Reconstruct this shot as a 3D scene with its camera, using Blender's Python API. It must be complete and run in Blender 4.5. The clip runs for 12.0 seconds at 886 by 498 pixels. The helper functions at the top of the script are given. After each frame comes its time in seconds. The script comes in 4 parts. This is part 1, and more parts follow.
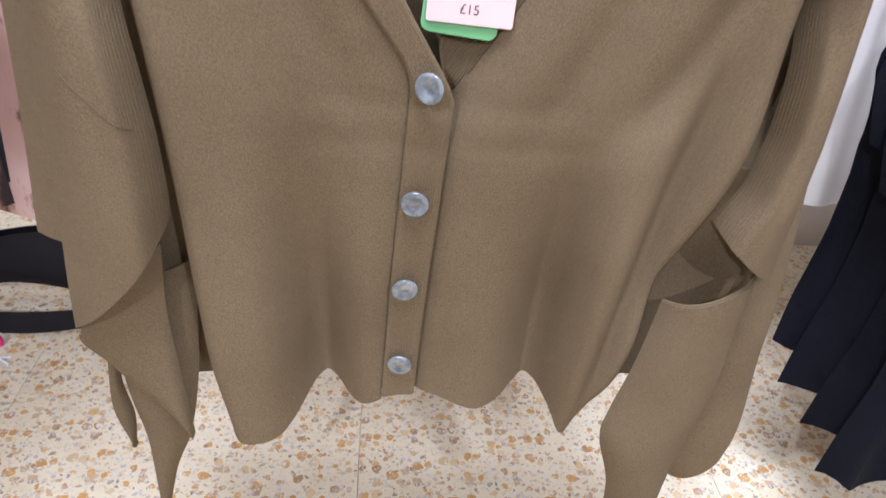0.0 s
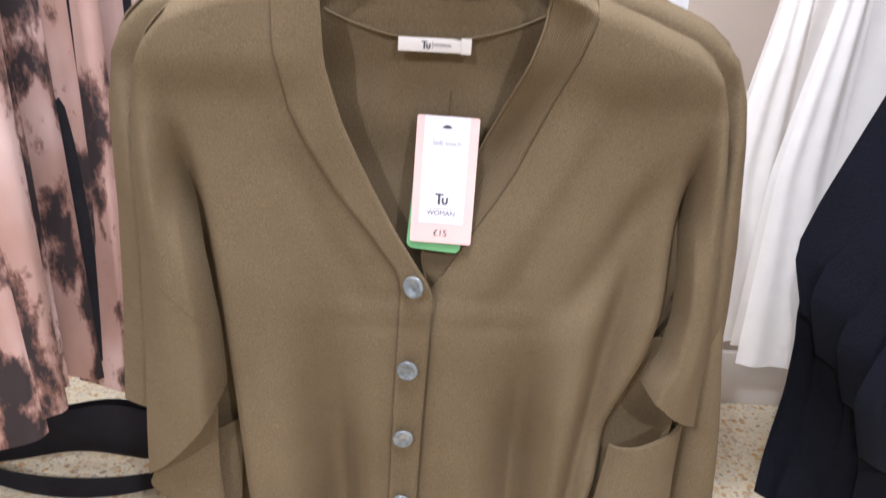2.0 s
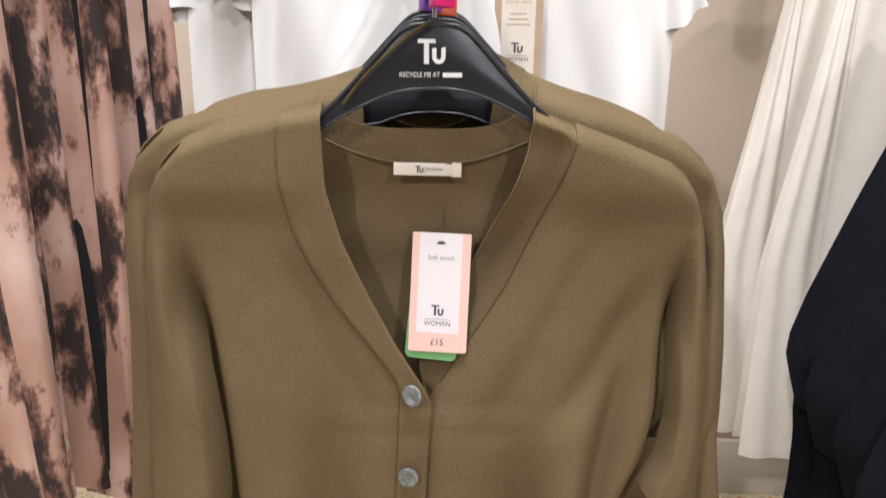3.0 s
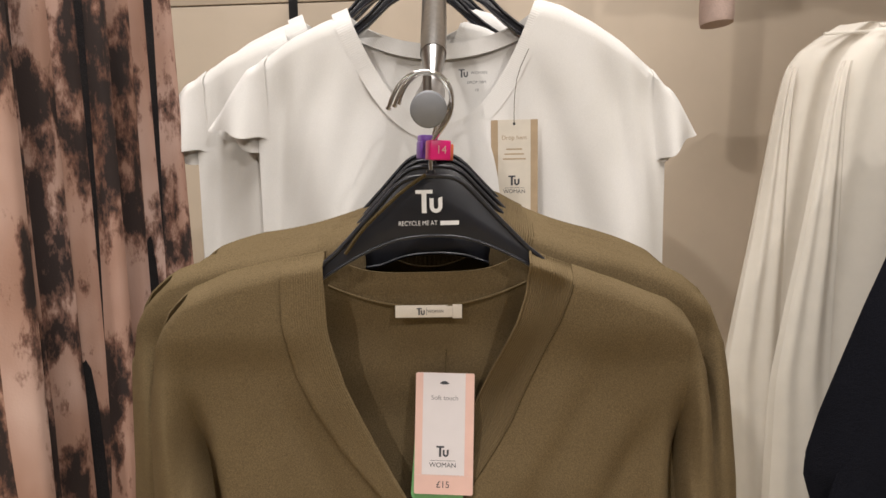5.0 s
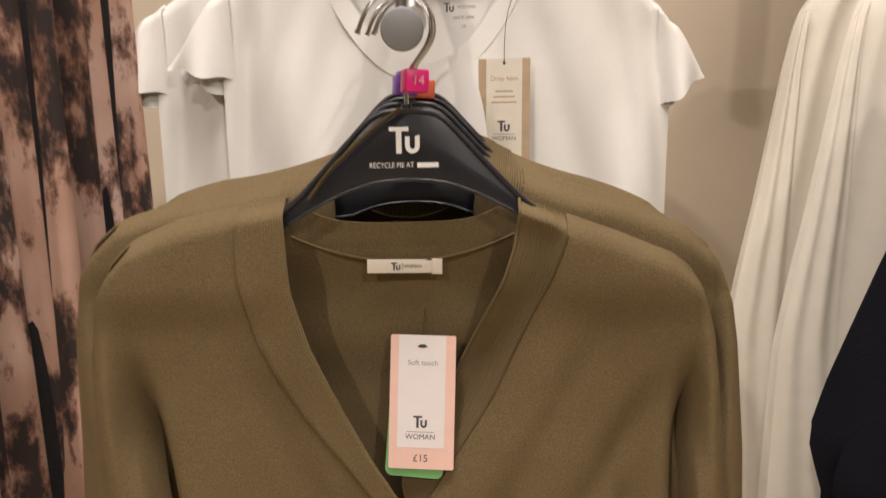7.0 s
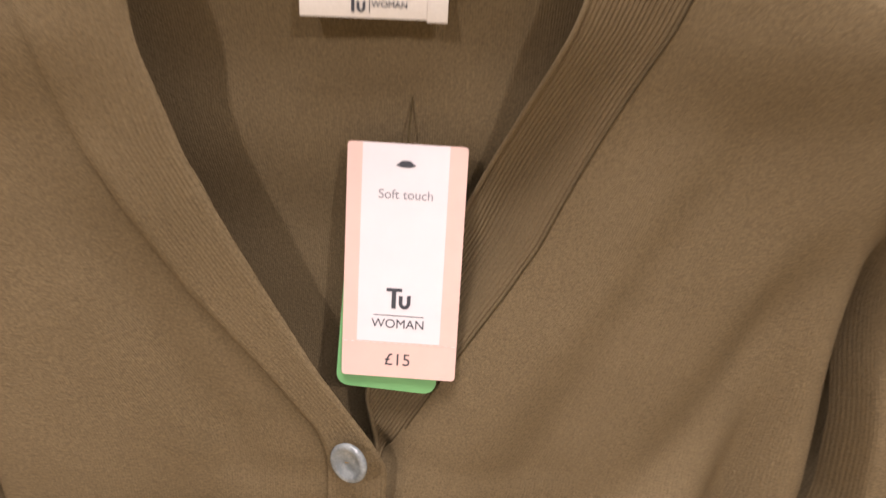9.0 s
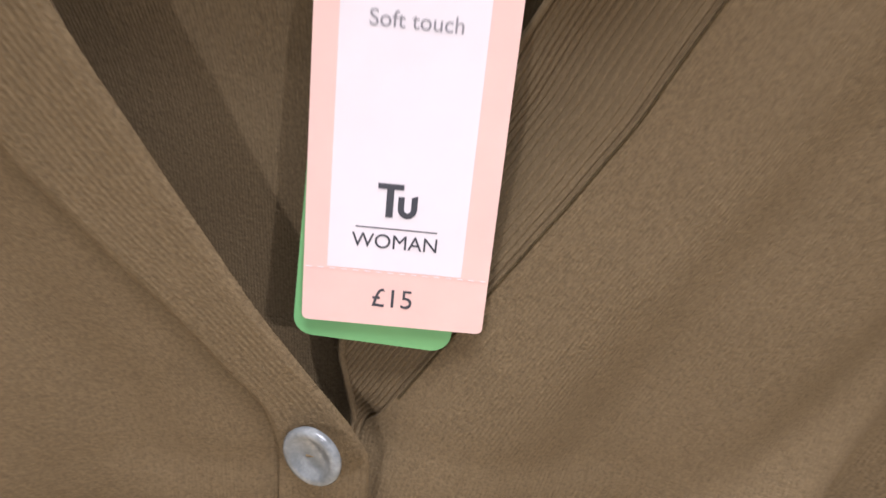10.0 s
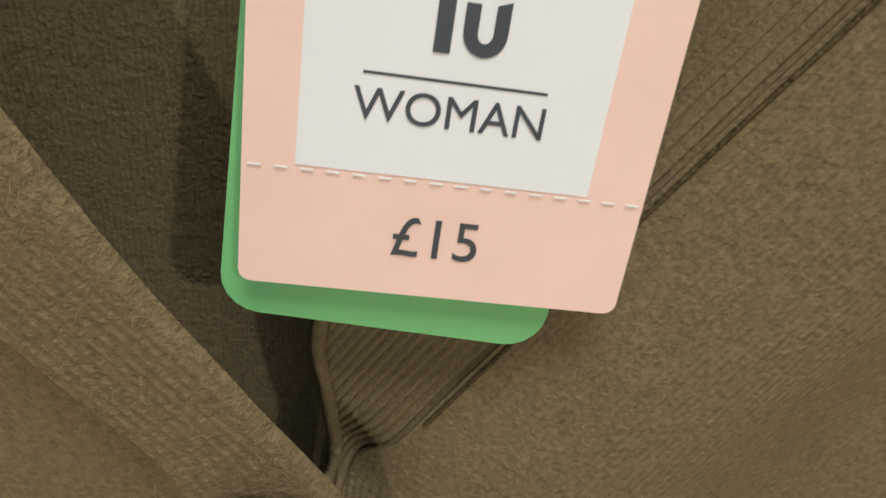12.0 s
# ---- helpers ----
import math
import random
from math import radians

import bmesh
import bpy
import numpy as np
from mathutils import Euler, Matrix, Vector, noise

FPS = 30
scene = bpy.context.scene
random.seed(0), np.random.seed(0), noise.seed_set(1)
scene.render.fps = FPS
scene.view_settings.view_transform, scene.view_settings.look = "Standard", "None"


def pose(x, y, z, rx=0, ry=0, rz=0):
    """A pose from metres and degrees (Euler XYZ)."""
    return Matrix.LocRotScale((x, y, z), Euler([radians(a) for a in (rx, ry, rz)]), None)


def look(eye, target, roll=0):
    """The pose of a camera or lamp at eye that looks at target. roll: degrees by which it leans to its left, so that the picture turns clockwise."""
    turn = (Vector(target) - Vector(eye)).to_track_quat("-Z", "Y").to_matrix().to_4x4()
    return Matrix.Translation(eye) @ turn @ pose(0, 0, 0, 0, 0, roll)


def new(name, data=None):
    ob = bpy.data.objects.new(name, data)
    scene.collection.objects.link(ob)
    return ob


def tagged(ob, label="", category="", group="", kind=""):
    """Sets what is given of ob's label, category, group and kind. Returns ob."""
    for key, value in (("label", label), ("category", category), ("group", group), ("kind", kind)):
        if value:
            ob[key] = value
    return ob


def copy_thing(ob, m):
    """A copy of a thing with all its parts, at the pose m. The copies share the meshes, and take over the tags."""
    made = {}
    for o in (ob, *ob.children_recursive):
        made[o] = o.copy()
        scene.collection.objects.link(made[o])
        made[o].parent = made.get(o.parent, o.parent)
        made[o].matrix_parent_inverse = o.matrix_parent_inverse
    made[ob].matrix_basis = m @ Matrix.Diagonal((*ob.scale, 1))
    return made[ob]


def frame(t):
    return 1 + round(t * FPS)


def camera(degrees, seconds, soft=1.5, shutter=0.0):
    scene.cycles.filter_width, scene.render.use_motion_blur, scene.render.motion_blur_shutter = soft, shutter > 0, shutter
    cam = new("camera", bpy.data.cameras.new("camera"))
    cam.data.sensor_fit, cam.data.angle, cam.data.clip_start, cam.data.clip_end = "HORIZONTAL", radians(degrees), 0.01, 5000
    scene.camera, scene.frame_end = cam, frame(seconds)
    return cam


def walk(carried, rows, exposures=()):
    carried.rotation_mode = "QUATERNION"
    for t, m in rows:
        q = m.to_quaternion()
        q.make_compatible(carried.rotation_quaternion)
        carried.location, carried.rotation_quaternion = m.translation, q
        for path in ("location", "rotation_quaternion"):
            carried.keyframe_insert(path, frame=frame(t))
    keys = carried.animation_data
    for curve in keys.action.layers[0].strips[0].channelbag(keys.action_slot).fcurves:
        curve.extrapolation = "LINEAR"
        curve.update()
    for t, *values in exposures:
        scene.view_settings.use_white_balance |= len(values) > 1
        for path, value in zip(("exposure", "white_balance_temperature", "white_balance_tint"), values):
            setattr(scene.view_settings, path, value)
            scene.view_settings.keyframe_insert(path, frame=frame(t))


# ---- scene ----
cam = camera(62.0, 12.0, soft=1.5, shutter=0.5)
PATH = [
    (0, (-0.044, -0.414, 0.813), (0.132, 1.251, -0.281), 5.3),
    (1, (-0.030, -0.494, 0.853), (0.088, 1.277, -0.068), 3.8),
    (1.5, (-0.021, -0.532, 0.871), (0.063, 1.293, 0.055), 2.8),
    (2, (-0.009, -0.564, 0.894), (0.042, 1.314, 0.208), 2.0),
    (2.5, (-0.005, -0.579, 0.909), (0.039, 1.338, 0.340), 1.3),
    (3, (-0.003, -0.590, 0.925), (0.034, 1.355, 0.459), 0.5),
    (3.5, (-0.003, -0.591, 0.943), (0.030, 1.370, 0.556), 0.2),
    (5.5, (0.009, -0.595, 0.965), (0.018, 1.395, 0.771), -1.6),
    (6.5, (0.014, -0.570, 0.958), (0.033, 1.416, 0.722), -1.5),
    (7, (0.017, -0.526, 0.943), (0.043, 1.450, 0.640), -1.0),
    (7.5, (0.017, -0.462, 0.921), (0.063, 1.501, 0.544), -0.3),
    (9.5, (0.0088, -0.2146, 0.8381), (0.0966, 1.4982, 0.0204), 2.34),
    (10, (-0.0009, -0.1589, 0.8094), (0.1684, 1.4928, -0.1142), 4.53),
    (10.5, (0.0002, -0.1212, 0.7846), (0.1815, 1.4977, -0.1934), 5.40),
    (11, (-0.0070, -0.0933, 0.7667), (0.2800, 1.4881, -0.2467), 7.42),
    (11.5, (-0.0079, -0.0743, 0.7574), (0.2918, 1.4757, -0.2998), 8.23),
    (12, (-0.0113, -0.0655, 0.7491), (0.3084, 1.4821, -0.3057), 8.38),
]
EXPOSURES = [
    (0.0, 1.02, 4850, 20), (1.0, 0.99, 4900, 18), (2.0, 1.00, 5050, 17), (2.6, 0.80, 5550, 15), (3.7, 0.36, 5650, 10), (5.3, 0.05, 6250, 12), (7.0, 0.12, 6550, 14), (7.7, 0.25, 6600, 15),
    (9.3, 0.82, 5850, 22), (10.0, 0.72, 5450, 20), (10.5, 0.60, 5000, 14), (11.0, 0.52, 4950, 8), (11.5, 0.4, 5200, 4), (12.0, 0.30, 5650, -2),
]
walk(cam, [(t, look(eye, target, roll)) for t, eye, target, roll in PATH], EXPOSURES)

# ---- world and lamps ----
world = bpy.data.worlds.new("world")
scene.world = world
world.use_nodes = True
world.node_tree.nodes["Background"].inputs[0].default_value = (1.0, 0.95, 0.88, 1)
world.node_tree.nodes["Background"].inputs[1].default_value = 0.05


def spot(name, eye, target, power, colour, size=0.06, angle=70):
    data = bpy.data.lights.new(name, "SPOT")
    data.energy, data.color, data.shadow_soft_size = power, colour, size
    data.spot_size, data.spot_blend = radians(angle), 0.6
    ob = new(name, data)
    ob.matrix_world = look(eye, target)
    return ob


def panel_light(name, eye, target, power, colour, sx, sy):
    data = bpy.data.lights.new(name, "AREA")
    data.energy, data.color, data.shape, data.size, data.size_y = power, colour, "RECTANGLE", sx, sy
    ob = new(name, data)
    ob.matrix_world = look(eye, target)
    return ob


WARM = (1.0, 0.91, 0.81)
SPOT_PLACES = [(-1.45, -3.2, 2.86), (1.4, -3.4, 2.86)]
spot("spot_beam", SPOT_PLACES[0], (0.1, 0.3, 0.75), 205, WARM, angle=50)
spot("spot_beam", SPOT_PLACES[1], (0.05, 0.3, 0.75), 188, WARM, angle=50)
# overhead fill, added to lift the floor between the garments; no known fixture
panel_light("panel_beam", (0, -0.55, 2.93), (0, -0.55, 0), 48, (1.0, 0.94, 0.87), 1.2, 1.2)

# ---- materials ----


def node_material(name):
    m = bpy.data.materials.new(name)
    m.use_nodes = True
    n = m.node_tree.nodes
    return m, n, m.node_tree.links, n["Principled BSDF"]


def coords(n, l, scale=(1, 1, 1)):
    c = n.new("ShaderNodeTexCoord")
    mp = n.new("ShaderNodeMapping")
    mp.inputs["Scale"].default_value = scale
    l.new(c.outputs["Object"], mp.inputs["Vector"])
    return mp.outputs[0]


def ramp(n, l, fac, stops):
    r = n.new("ShaderNodeValToRGB")
    while len(r.color_ramp.elements) < len(stops):
        r.color_ramp.elements.new(0.5)
    for e, (p, c) in zip(r.color_ramp.elements, stops):
        e.position, e.color = p, (*c, 1)
    l.new(fac, r.inputs[0])
    return r.outputs[0]


def noise_tex(n, l, vec, scale, detail=4.0, rough=0.55):
    t = n.new("ShaderNodeTexNoise")
    t.inputs["Scale"].default_value, t.inputs["Detail"].default_value, t.inputs["Roughness"].default_value = scale, detail, rough
    l.new(vec, t.inputs["Vector"])
    return t.outputs["Fac"]


def bump(n, l, b, height, strength, distance, before=None):
    k = n.new("ShaderNodeBump")
    k.inputs["Strength"].default_value, k.inputs["Distance"].default_value = strength, distance
    l.new(height, k.inputs["Height"])
    if before is not None:
        l.new(before, k.inputs["Normal"])
    l.new(k.outputs[0], b.inputs["Normal"])
    return k.outputs[0]


def wave(n, l, vec, scale, direction="X", distortion=0.3):
    w = n.new("ShaderNodeTexWave")
    w.bands_direction = direction
    w.inputs["Scale"].default_value, w.inputs["Distortion"].default_value = scale, distortion
    w.inputs["Detail"].default_value, w.inputs["Detail Scale"].default_value = 1.0, 2.0
    l.new(vec, w.inputs["Vector"])
    return w.outputs["Fac"]


def cloth(name, dark, light, rib=0.0, ribscale=300, fuzz=0.25, grain=900, ribdir="X", rough=0.9, turn=0.0, fleck=1.0, nap=0.9):
    """Woven or knitted cloth: two tones, fine grain, and ribs where the knit has them."""
    m, n, l, b = node_material(name)
    v = coords(n, l)
    col = ramp(n, l, noise_tex(n, l, v, 9, 5), [(0.3, dark), (0.72, light)])
    fine = noise_tex(n, l, v, grain, 3, 0.7)
    mix = n.new("ShaderNodeMix")
    mix.data_type, mix.blend_type = "RGBA", "MULTIPLY"
    mix.inputs[0].default_value = fleck
    l.new(col, mix.inputs[6])
    l.new(ramp(n, l, fine, [(0.28, (0.50, 0.50, 0.50)), (0.72, (1.2, 1.2, 1.2))]), mix.inputs[7])
    l.new(mix.outputs[2], b.inputs["Base Color"])
    b.inputs["Roughness"].default_value = rough
    b.inputs["Specular IOR Level"].default_value = 0.15
    b.inputs["Sheen Weight"].default_value = fuzz
    b.inputs["Sheen Roughness"].default_value = 0.5
    b.inputs["Sheen Tint"].default_value = (*light, 1)
    pile = bump(n, l, b, noise_tex(n, l, v, grain * 0.28, 4, 0.6), nap * 0.5, 0.003)
    first = bump(n, l, b, fine, nap, 0.0016, pile)
    if rib:
        c = n.new("ShaderNodeTexCoord")
        mp = n.new("ShaderNodeMapping")
        mp.inputs["Rotation"].default_value = (0, 0, radians(turn))
        l.new(c.outputs["UV"], mp.inputs["Vector"])
        bump(n, l, b, wave(n, l, mp.outputs[0], ribscale, ribdir), rib, 0.0012, first)
    return m


def plain(name, colour, rough=0.5, metal=0.0, vary=0.12, scale=60, bumps=0.0, spec=0.5):
    m, n, l, b = node_material(name)
    v = coords(n, l)
    f = noise_tex(n, l, v, scale, 5)
    lo = tuple(c * (1 - vary) for c in colour)
    hi = tuple(min(1, c * (1 + vary)) for c in colour)
    l.new(ramp(n, l, f, [(0.3, lo), (0.7, hi)]), b.inputs["Base Color"])
    b.inputs["Roughness"].default_value, b.inputs["Metallic"].default_value = rough, metal
    b.inputs["Specular IOR Level"].default_value = spec
    if bumps:
        bump(n, l, b, f, bumps, 0.001)
    return m


OLIVE_D, OLIVE_L = (0.150, 0.108, 0.054), (0.194, 0.142, 0.075)
M_KNIT = cloth("olive_knit", OLIVE_D, OLIVE_L, rib=0.22, ribscale=290, fleck=0.75, nap=0.45)
M_RIB = cloth("olive_rib", OLIVE_D, OLIVE_L, rib=0.75, ribscale=270, fuzz=0.15, fleck=0.55, nap=0.4)
M_RIB_SOFT = cloth("olive_rib_soft", OLIVE_D, OLIVE_L, rib=0.12, ribscale=200, fuzz=0.3, fleck=0.75, nap=0.5)
M_YARN = cloth("olive_yarn", OLIVE_D, OLIVE_L, fuzz=0.2, fleck=0.6, nap=0.45, grain=1300)
M_FUZZ = cloth("olive_fibre", (0.17, 0.125, 0.066), (0.22, 0.165, 0.092), fuzz=0.4, fleck=0.2, nap=0.0)
M_STITCH = cloth("olive_stitch", (0.08, 0.056, 0.024), (0.11, 0.08, 0.034))
M_WHITE = cloth("white_jersey", (0.70, 0.68, 0.64), (0.76, 0.74, 0.71), fuzz=0.1, fleck=0.12, nap=0.08)
M_WHITE_RIB = cloth("white_jersey_rib", (0.70, 0.68, 0.64), (0.76, 0.74, 0.71), rib=0.12, ribscale=220, fuzz=0.1, fleck=0.12, nap=0.08)
M_NAVY = cloth("navy_cloth", (0.004, 0.0045, 0.008), (0.008, 0.0085, 0.014), fuzz=0.1)
M_BLACK = cloth("black_cloth", (0.016, 0.014, 0.015), (0.028, 0.025, 0.026), fuzz=0.1)
M_PINK_KNIT = cloth("pink_knit", (0.55, 0.40, 0.34), (0.66, 0.50, 0.43), rib=1.0, ribscale=60)
M_HANGER = plain("black_plastic", (0.016, 0.017, 0.022), 0.28, 0, 0.2, 40)
M_CHROME = plain("chrome_wire", (0.72, 0.72, 0.72), 0.12, 1.0, 0.05)
M_STEEL = plain("brushed_steel", (0.42, 0.41, 0.40), 0.32, 1.0, 0.1, 200)
M_GREY = plain("grey_plastic", (0.21, 0.215, 0.23), 0.55, 0, 0.08)
M_CAMEO = plain("pink_card", (0.74, 0.49, 0.42), 0.6, 0, 0.03)
M_CARD = plain("white_card", (0.70, 0.655, 0.66), 0.6, 0, 0.02)
M_GREEN = plain("green_card", (0.17, 0.40, 0.15), 0.5, 0, 0.06)
M_KRAFT = plain("kraft_card", (0.42, 0.31, 0.19), 0.7, 0, 0.08)
M_CREAM = plain("cream_card", (0.66, 0.60, 0.50), 0.7, 0, 0.04)
M_INK = plain("dark_ink", (0.045, 0.047, 0.055), 0.6, 0, 0.1)
M_FAINT = plain("grey_ink", (0.22, 0.21, 0.22), 0.6, 0, 0.1)
M_WHITE_INK = plain("white_ink", (0.82, 0.82, 0.82), 0.5, 0, 0.03)
M_MAGENTA = plain("magenta_plastic", (0.80, 0.02, 0.22), 0.35, 0, 0.05)
M_PURPLE = plain("purple_plastic", (0.20, 0.07, 0.42), 0.35, 0, 0.05)
M_ORANGE = plain("orange_plastic", (0.75, 0.16, 0.08), 0.35, 0, 0.05)
M_LABEL = cloth("satin_label", (0.66, 0.60, 0.52), (0.74, 0.68, 0.60), fuzz=0.0, rough=0.6, fleck=0.15, nap=0.1)
M_WALL = plain("beige_wall_paint", (0.47, 0.39, 0.30), 0.75, 0, 0.05, 6, 0.05)
M_PLINTH = plain("white_board", (0.72, 0.66, 0.57), 0.5, 0, 0.05, 12)
M_SLOT = plain("black_slot_metal", (0.015, 0.015, 0.016), 0.4, 0.3, 0.1)
M_CEIL = plain("white_ceiling", (0.75, 0.74, 0.72), 0.9, 0, 0.03, 5)


def terrazzo():
    m, n, l, b = node_material("terrazzo")
    v = coords(n, l)
    base = ramp(n, l, noise_tex(n, l, v, 14, 5), [(0.3, (0.70, 0.60, 0.38)), (0.7, (0.80, 0.72, 0.50))])
    last = base
    for scale, size, stops in ((56, 0.46, [(0.0, (0.50, 0.26, 0.06)), (0.4, (0.62, 0.37, 0.11)), (0.65, (0.68, 0.52, 0.27)), (1.0, (0.34, 0.19, 0.07))]),
                               (110, 0.40, [(0.0, (0.40, 0.20, 0.07)), (0.5, (0.72, 0.68, 0.60)), (1.0, (0.25, 0.20, 0.15))]),
                               (190, 0.40, [(0.0, (0.58, 0.42, 0.22)), (0.5, (0.76, 0.70, 0.55)), (1.0, (0.45, 0.36, 0.24))])):
        warp = n.new("ShaderNodeMix")
        warp.data_type, warp.blend_type = "RGBA", "ADD"
        warp.inputs[0].default_value = 0.012
        nz = n.new("ShaderNodeTexNoise")
        nz.inputs["Scale"].default_value = scale * 1.2
        l.new(v, nz.inputs["Vector"])
        l.new(v, warp.inputs[6])
        l.new(nz.outputs["Color"], warp.inputs[7])
        vo = n.new("ShaderNodeTexVoronoi")
        vo.voronoi_dimensions, vo.inputs["Scale"].default_value = "2D", scale
        l.new(warp.outputs[2], vo.inputs["Vector"])
        sep = n.new("ShaderNodeSeparateColor")
        l.new(vo.outputs["Color"], sep.inputs[0])
        lim = n.new("ShaderNodeMath")
        lim.operation, lim.inputs[1].default_value = "MULTIPLY", size
        l.new(sep.outputs[0], lim.inputs[0])
        cmp = n.new("ShaderNodeMath")
        cmp.operation = "LESS_THAN"
        l.new(vo.outputs["Distance"], cmp.inputs[0])
        l.new(lim.outputs[0], cmp.inputs[1])
        mix = n.new("ShaderNodeMix")
        mix.data_type = "RGBA"
        l.new(cmp.outputs[0], mix.inputs[0])
        l.new(last, mix.inputs[6])
        l.new(ramp(n, l, sep.outputs[1], stops), mix.inputs[7])
        last = mix.outputs[2]
    l.new(last, b.inputs["Base Color"])
    b.inputs["Roughness"].default_value = 0.35
    return m


def tie_dye():
    """Pink crepe with dark, ragged dye blots."""
    m, n, l, b = node_material("tie_dye_crepe")
    v = coords(n, l, (2.0, 2.0, 0.9))
    info = n.new("ShaderNodeObjectInfo")
    far = n.new("ShaderNodeMath")
    far.operation, far.inputs[1].default_value = "MULTIPLY", 37.0
    l.new(info.outputs["Random"], far.inputs[0])
    shift = n.new("ShaderNodeVectorMath")
    shift.operation = "ADD"
    l.new(v, shift.inputs[0])
    l.new(far.outputs[0], shift.inputs[1])
    v = shift.outputs[0]
    big = noise_tex(n, l, v, 9.0, 8, 0.66)
    mid = noise_tex(n, l, v, 5.0, 3, 0.5)
    pink = ramp(n, l, mid, [(0.3, (0.24, 0.125, 0.08)), (0.5, (0.38, 0.225, 0.165)), (0.7, (0.58, 0.41, 0.345))])
    mask = ramp(n, l, big, [(0.47, (1, 1, 1)), (0.515, (0.42, 0.34, 0.31)), (0.56, (0.06, 0.055, 0.06))])
    mix = n.new("ShaderNodeMix")
    mix.data_type, mix.blend_type = "RGBA", "MULTIPLY"
    mix.inputs[0].default_value = 1.0
    l.new(pink, mix.inputs[6])
    l.new(mask, mix.inputs[7])
    l.new(mix.outputs[2], b.inputs["Base Color"])
    b.inputs["Roughness"].default_value = 0.85
    bump(n, l, b, noise_tex(n, l, coords(n, l), 400, 3), 0.3, 0.001)
    return m


def sheer(name, colour, see):
    m, n, l, b = node_material(name)
    v = coords(n, l)
    l.new(ramp(n, l, noise_tex(n, l, v, 30, 4), [(0.3, tuple(c * 0.93 for c in colour)), (0.7, colour)]), b.inputs["Base Color"])
    b.inputs["Roughness"].default_value = 0.7
    b.inputs["Alpha"].default_value = see
    return m


def pearl():
    m, n, l, b = node_material("shell_button")
    v = coords(n, l)
    l.new(ramp(n, l, noise_tex(n, l, v, 140, 5, 0.6), [(0.25, (0.07, 0.08, 0.078)), (0.5, (0.16, 0.172, 0.168)), (0.75, (0.33, 0.345, 0.33))]), b.inputs["Base Color"])
    b.inputs["Roughness"].default_value = 0.15
    b.inputs["Coat Weight"].default_value = 0.5
    return m


M_FLOOR = terrazzo()
M_DYE = tie_dye()
M_SHEER = sheer("cream_chiffon", (0.90, 0.85, 0.76), 0.48)
M_PEARL = pearl()

# ---- building blocks ----


def smooth(x):
    x = min(1.0, max(0.0, x))
    return x * x * (3 - 2 * x)


def lerp(table, x):
    """Piecewise smooth reading of a table of (place, value), places rising."""
    if x <= table[0][0]:
        return table[0][1]
    for (a, p), (b, q) in zip(table, table[1:]):
        if x <= b:
            return p + (q - p) * (x - a) / (b - a)
    return table[-1][1]


def soft(table, x, r=0.012):
    return (lerp(table, x - r) + 2 * lerp(table, x) + lerp(table, x + r)) / 4


def thing(name, label, category, group="", kind="", at=(0, 0, 0)):
    ob = new(name)
    ob.empty_display_size = 0.02
    ob.location = at
    return tagged(ob, label, category, group, kind)


def part(name, bm, material, parent=None, label="", flat=False):
    me = bpy.data.meshes.new(name)
    bmesh.ops.recalc_face_normals(bm, faces=bm.faces)
    bm.to_mesh(me)
    bm.free()
    me.materials.append(material)
    if not flat:
        for p in me.polygons:
            p.use_smooth = True
        me.set_sharp_from_angle(angle=radians(65))
    ob = new(name, me)
    if parent is not None:
        ob.parent = parent
    if label:
        ob["label"] = label
    return ob


def sheet(fn, nu, nv, thick=0.0, uvsize=(1.0, 1.0), lay=None):
    """A grid surface fn(u, v) -> point, with UVs in metres, given thickness along its normals."""
    bm = bmesh.new()
    uv = bm.loops.layers.uv.new("UVMap")
    grid = [[bm.verts.new(fn(i / nu, j / nv)) for i in range(nu + 1)] for j in range(nv + 1)]
    for j in range(nv):
        for i in range(nu):
            f = bm.faces.new((grid[j][i], grid[j][i + 1], grid[j + 1][i + 1], grid[j + 1][i]))
            for lo, (a, b) in zip(f.loops, ((i, j), (i + 1, j), (i + 1, j + 1), (i, j + 1))):
                lo[uv].uv = lay(lo.vert.co) if lay else (a / nu * uvsize[0], b / nv * uvsize[1])
    bm.normal_update()
    if thick:
        bmesh.ops.solidify(bm, geom=bm.faces[:], thickness=thick)
    return bm


def tube(points, radii, n=12, caps=True):
    """A round tube along points."""
    bm = bmesh.new()
    rings = []
    pts = [Vector(p) for p in points]
    ref = Vector((0, 0, 1))
    for k, p in enumerate(pts):
        d = (pts[min(k + 1, len(pts) - 1)] - pts[max(k - 1, 0)]).normalized()
        if abs(d.dot(ref)) > 0.95:
            ref = Vector((1, 0, 0)) if abs(d.x) < 0.9 else Vector((0, 1, 0))
        a = d.cross(ref).normalized()
        b = d.cross(a).normalized()
        r = radii[k] if isinstance(radii, (list, tuple)) else radii
        rx, ry = r if isinstance(r, tuple) else (r, r)
        rings.append([bm.verts.new(p + a * rx * math.cos(t) + b * ry * math.sin(t)) for t in [2 * math.pi * i / n for i in range(n)]])
    for r0, r1 in zip(rings, rings[1:]):
        for i in range(n):
            bm.faces.new((r0[i], r0[(i + 1) % n], r1[(i + 1) % n], r1[i]))
    if caps:
        bm.faces.new(rings[0])
        bm.faces.new(rings[-1])
    return bm


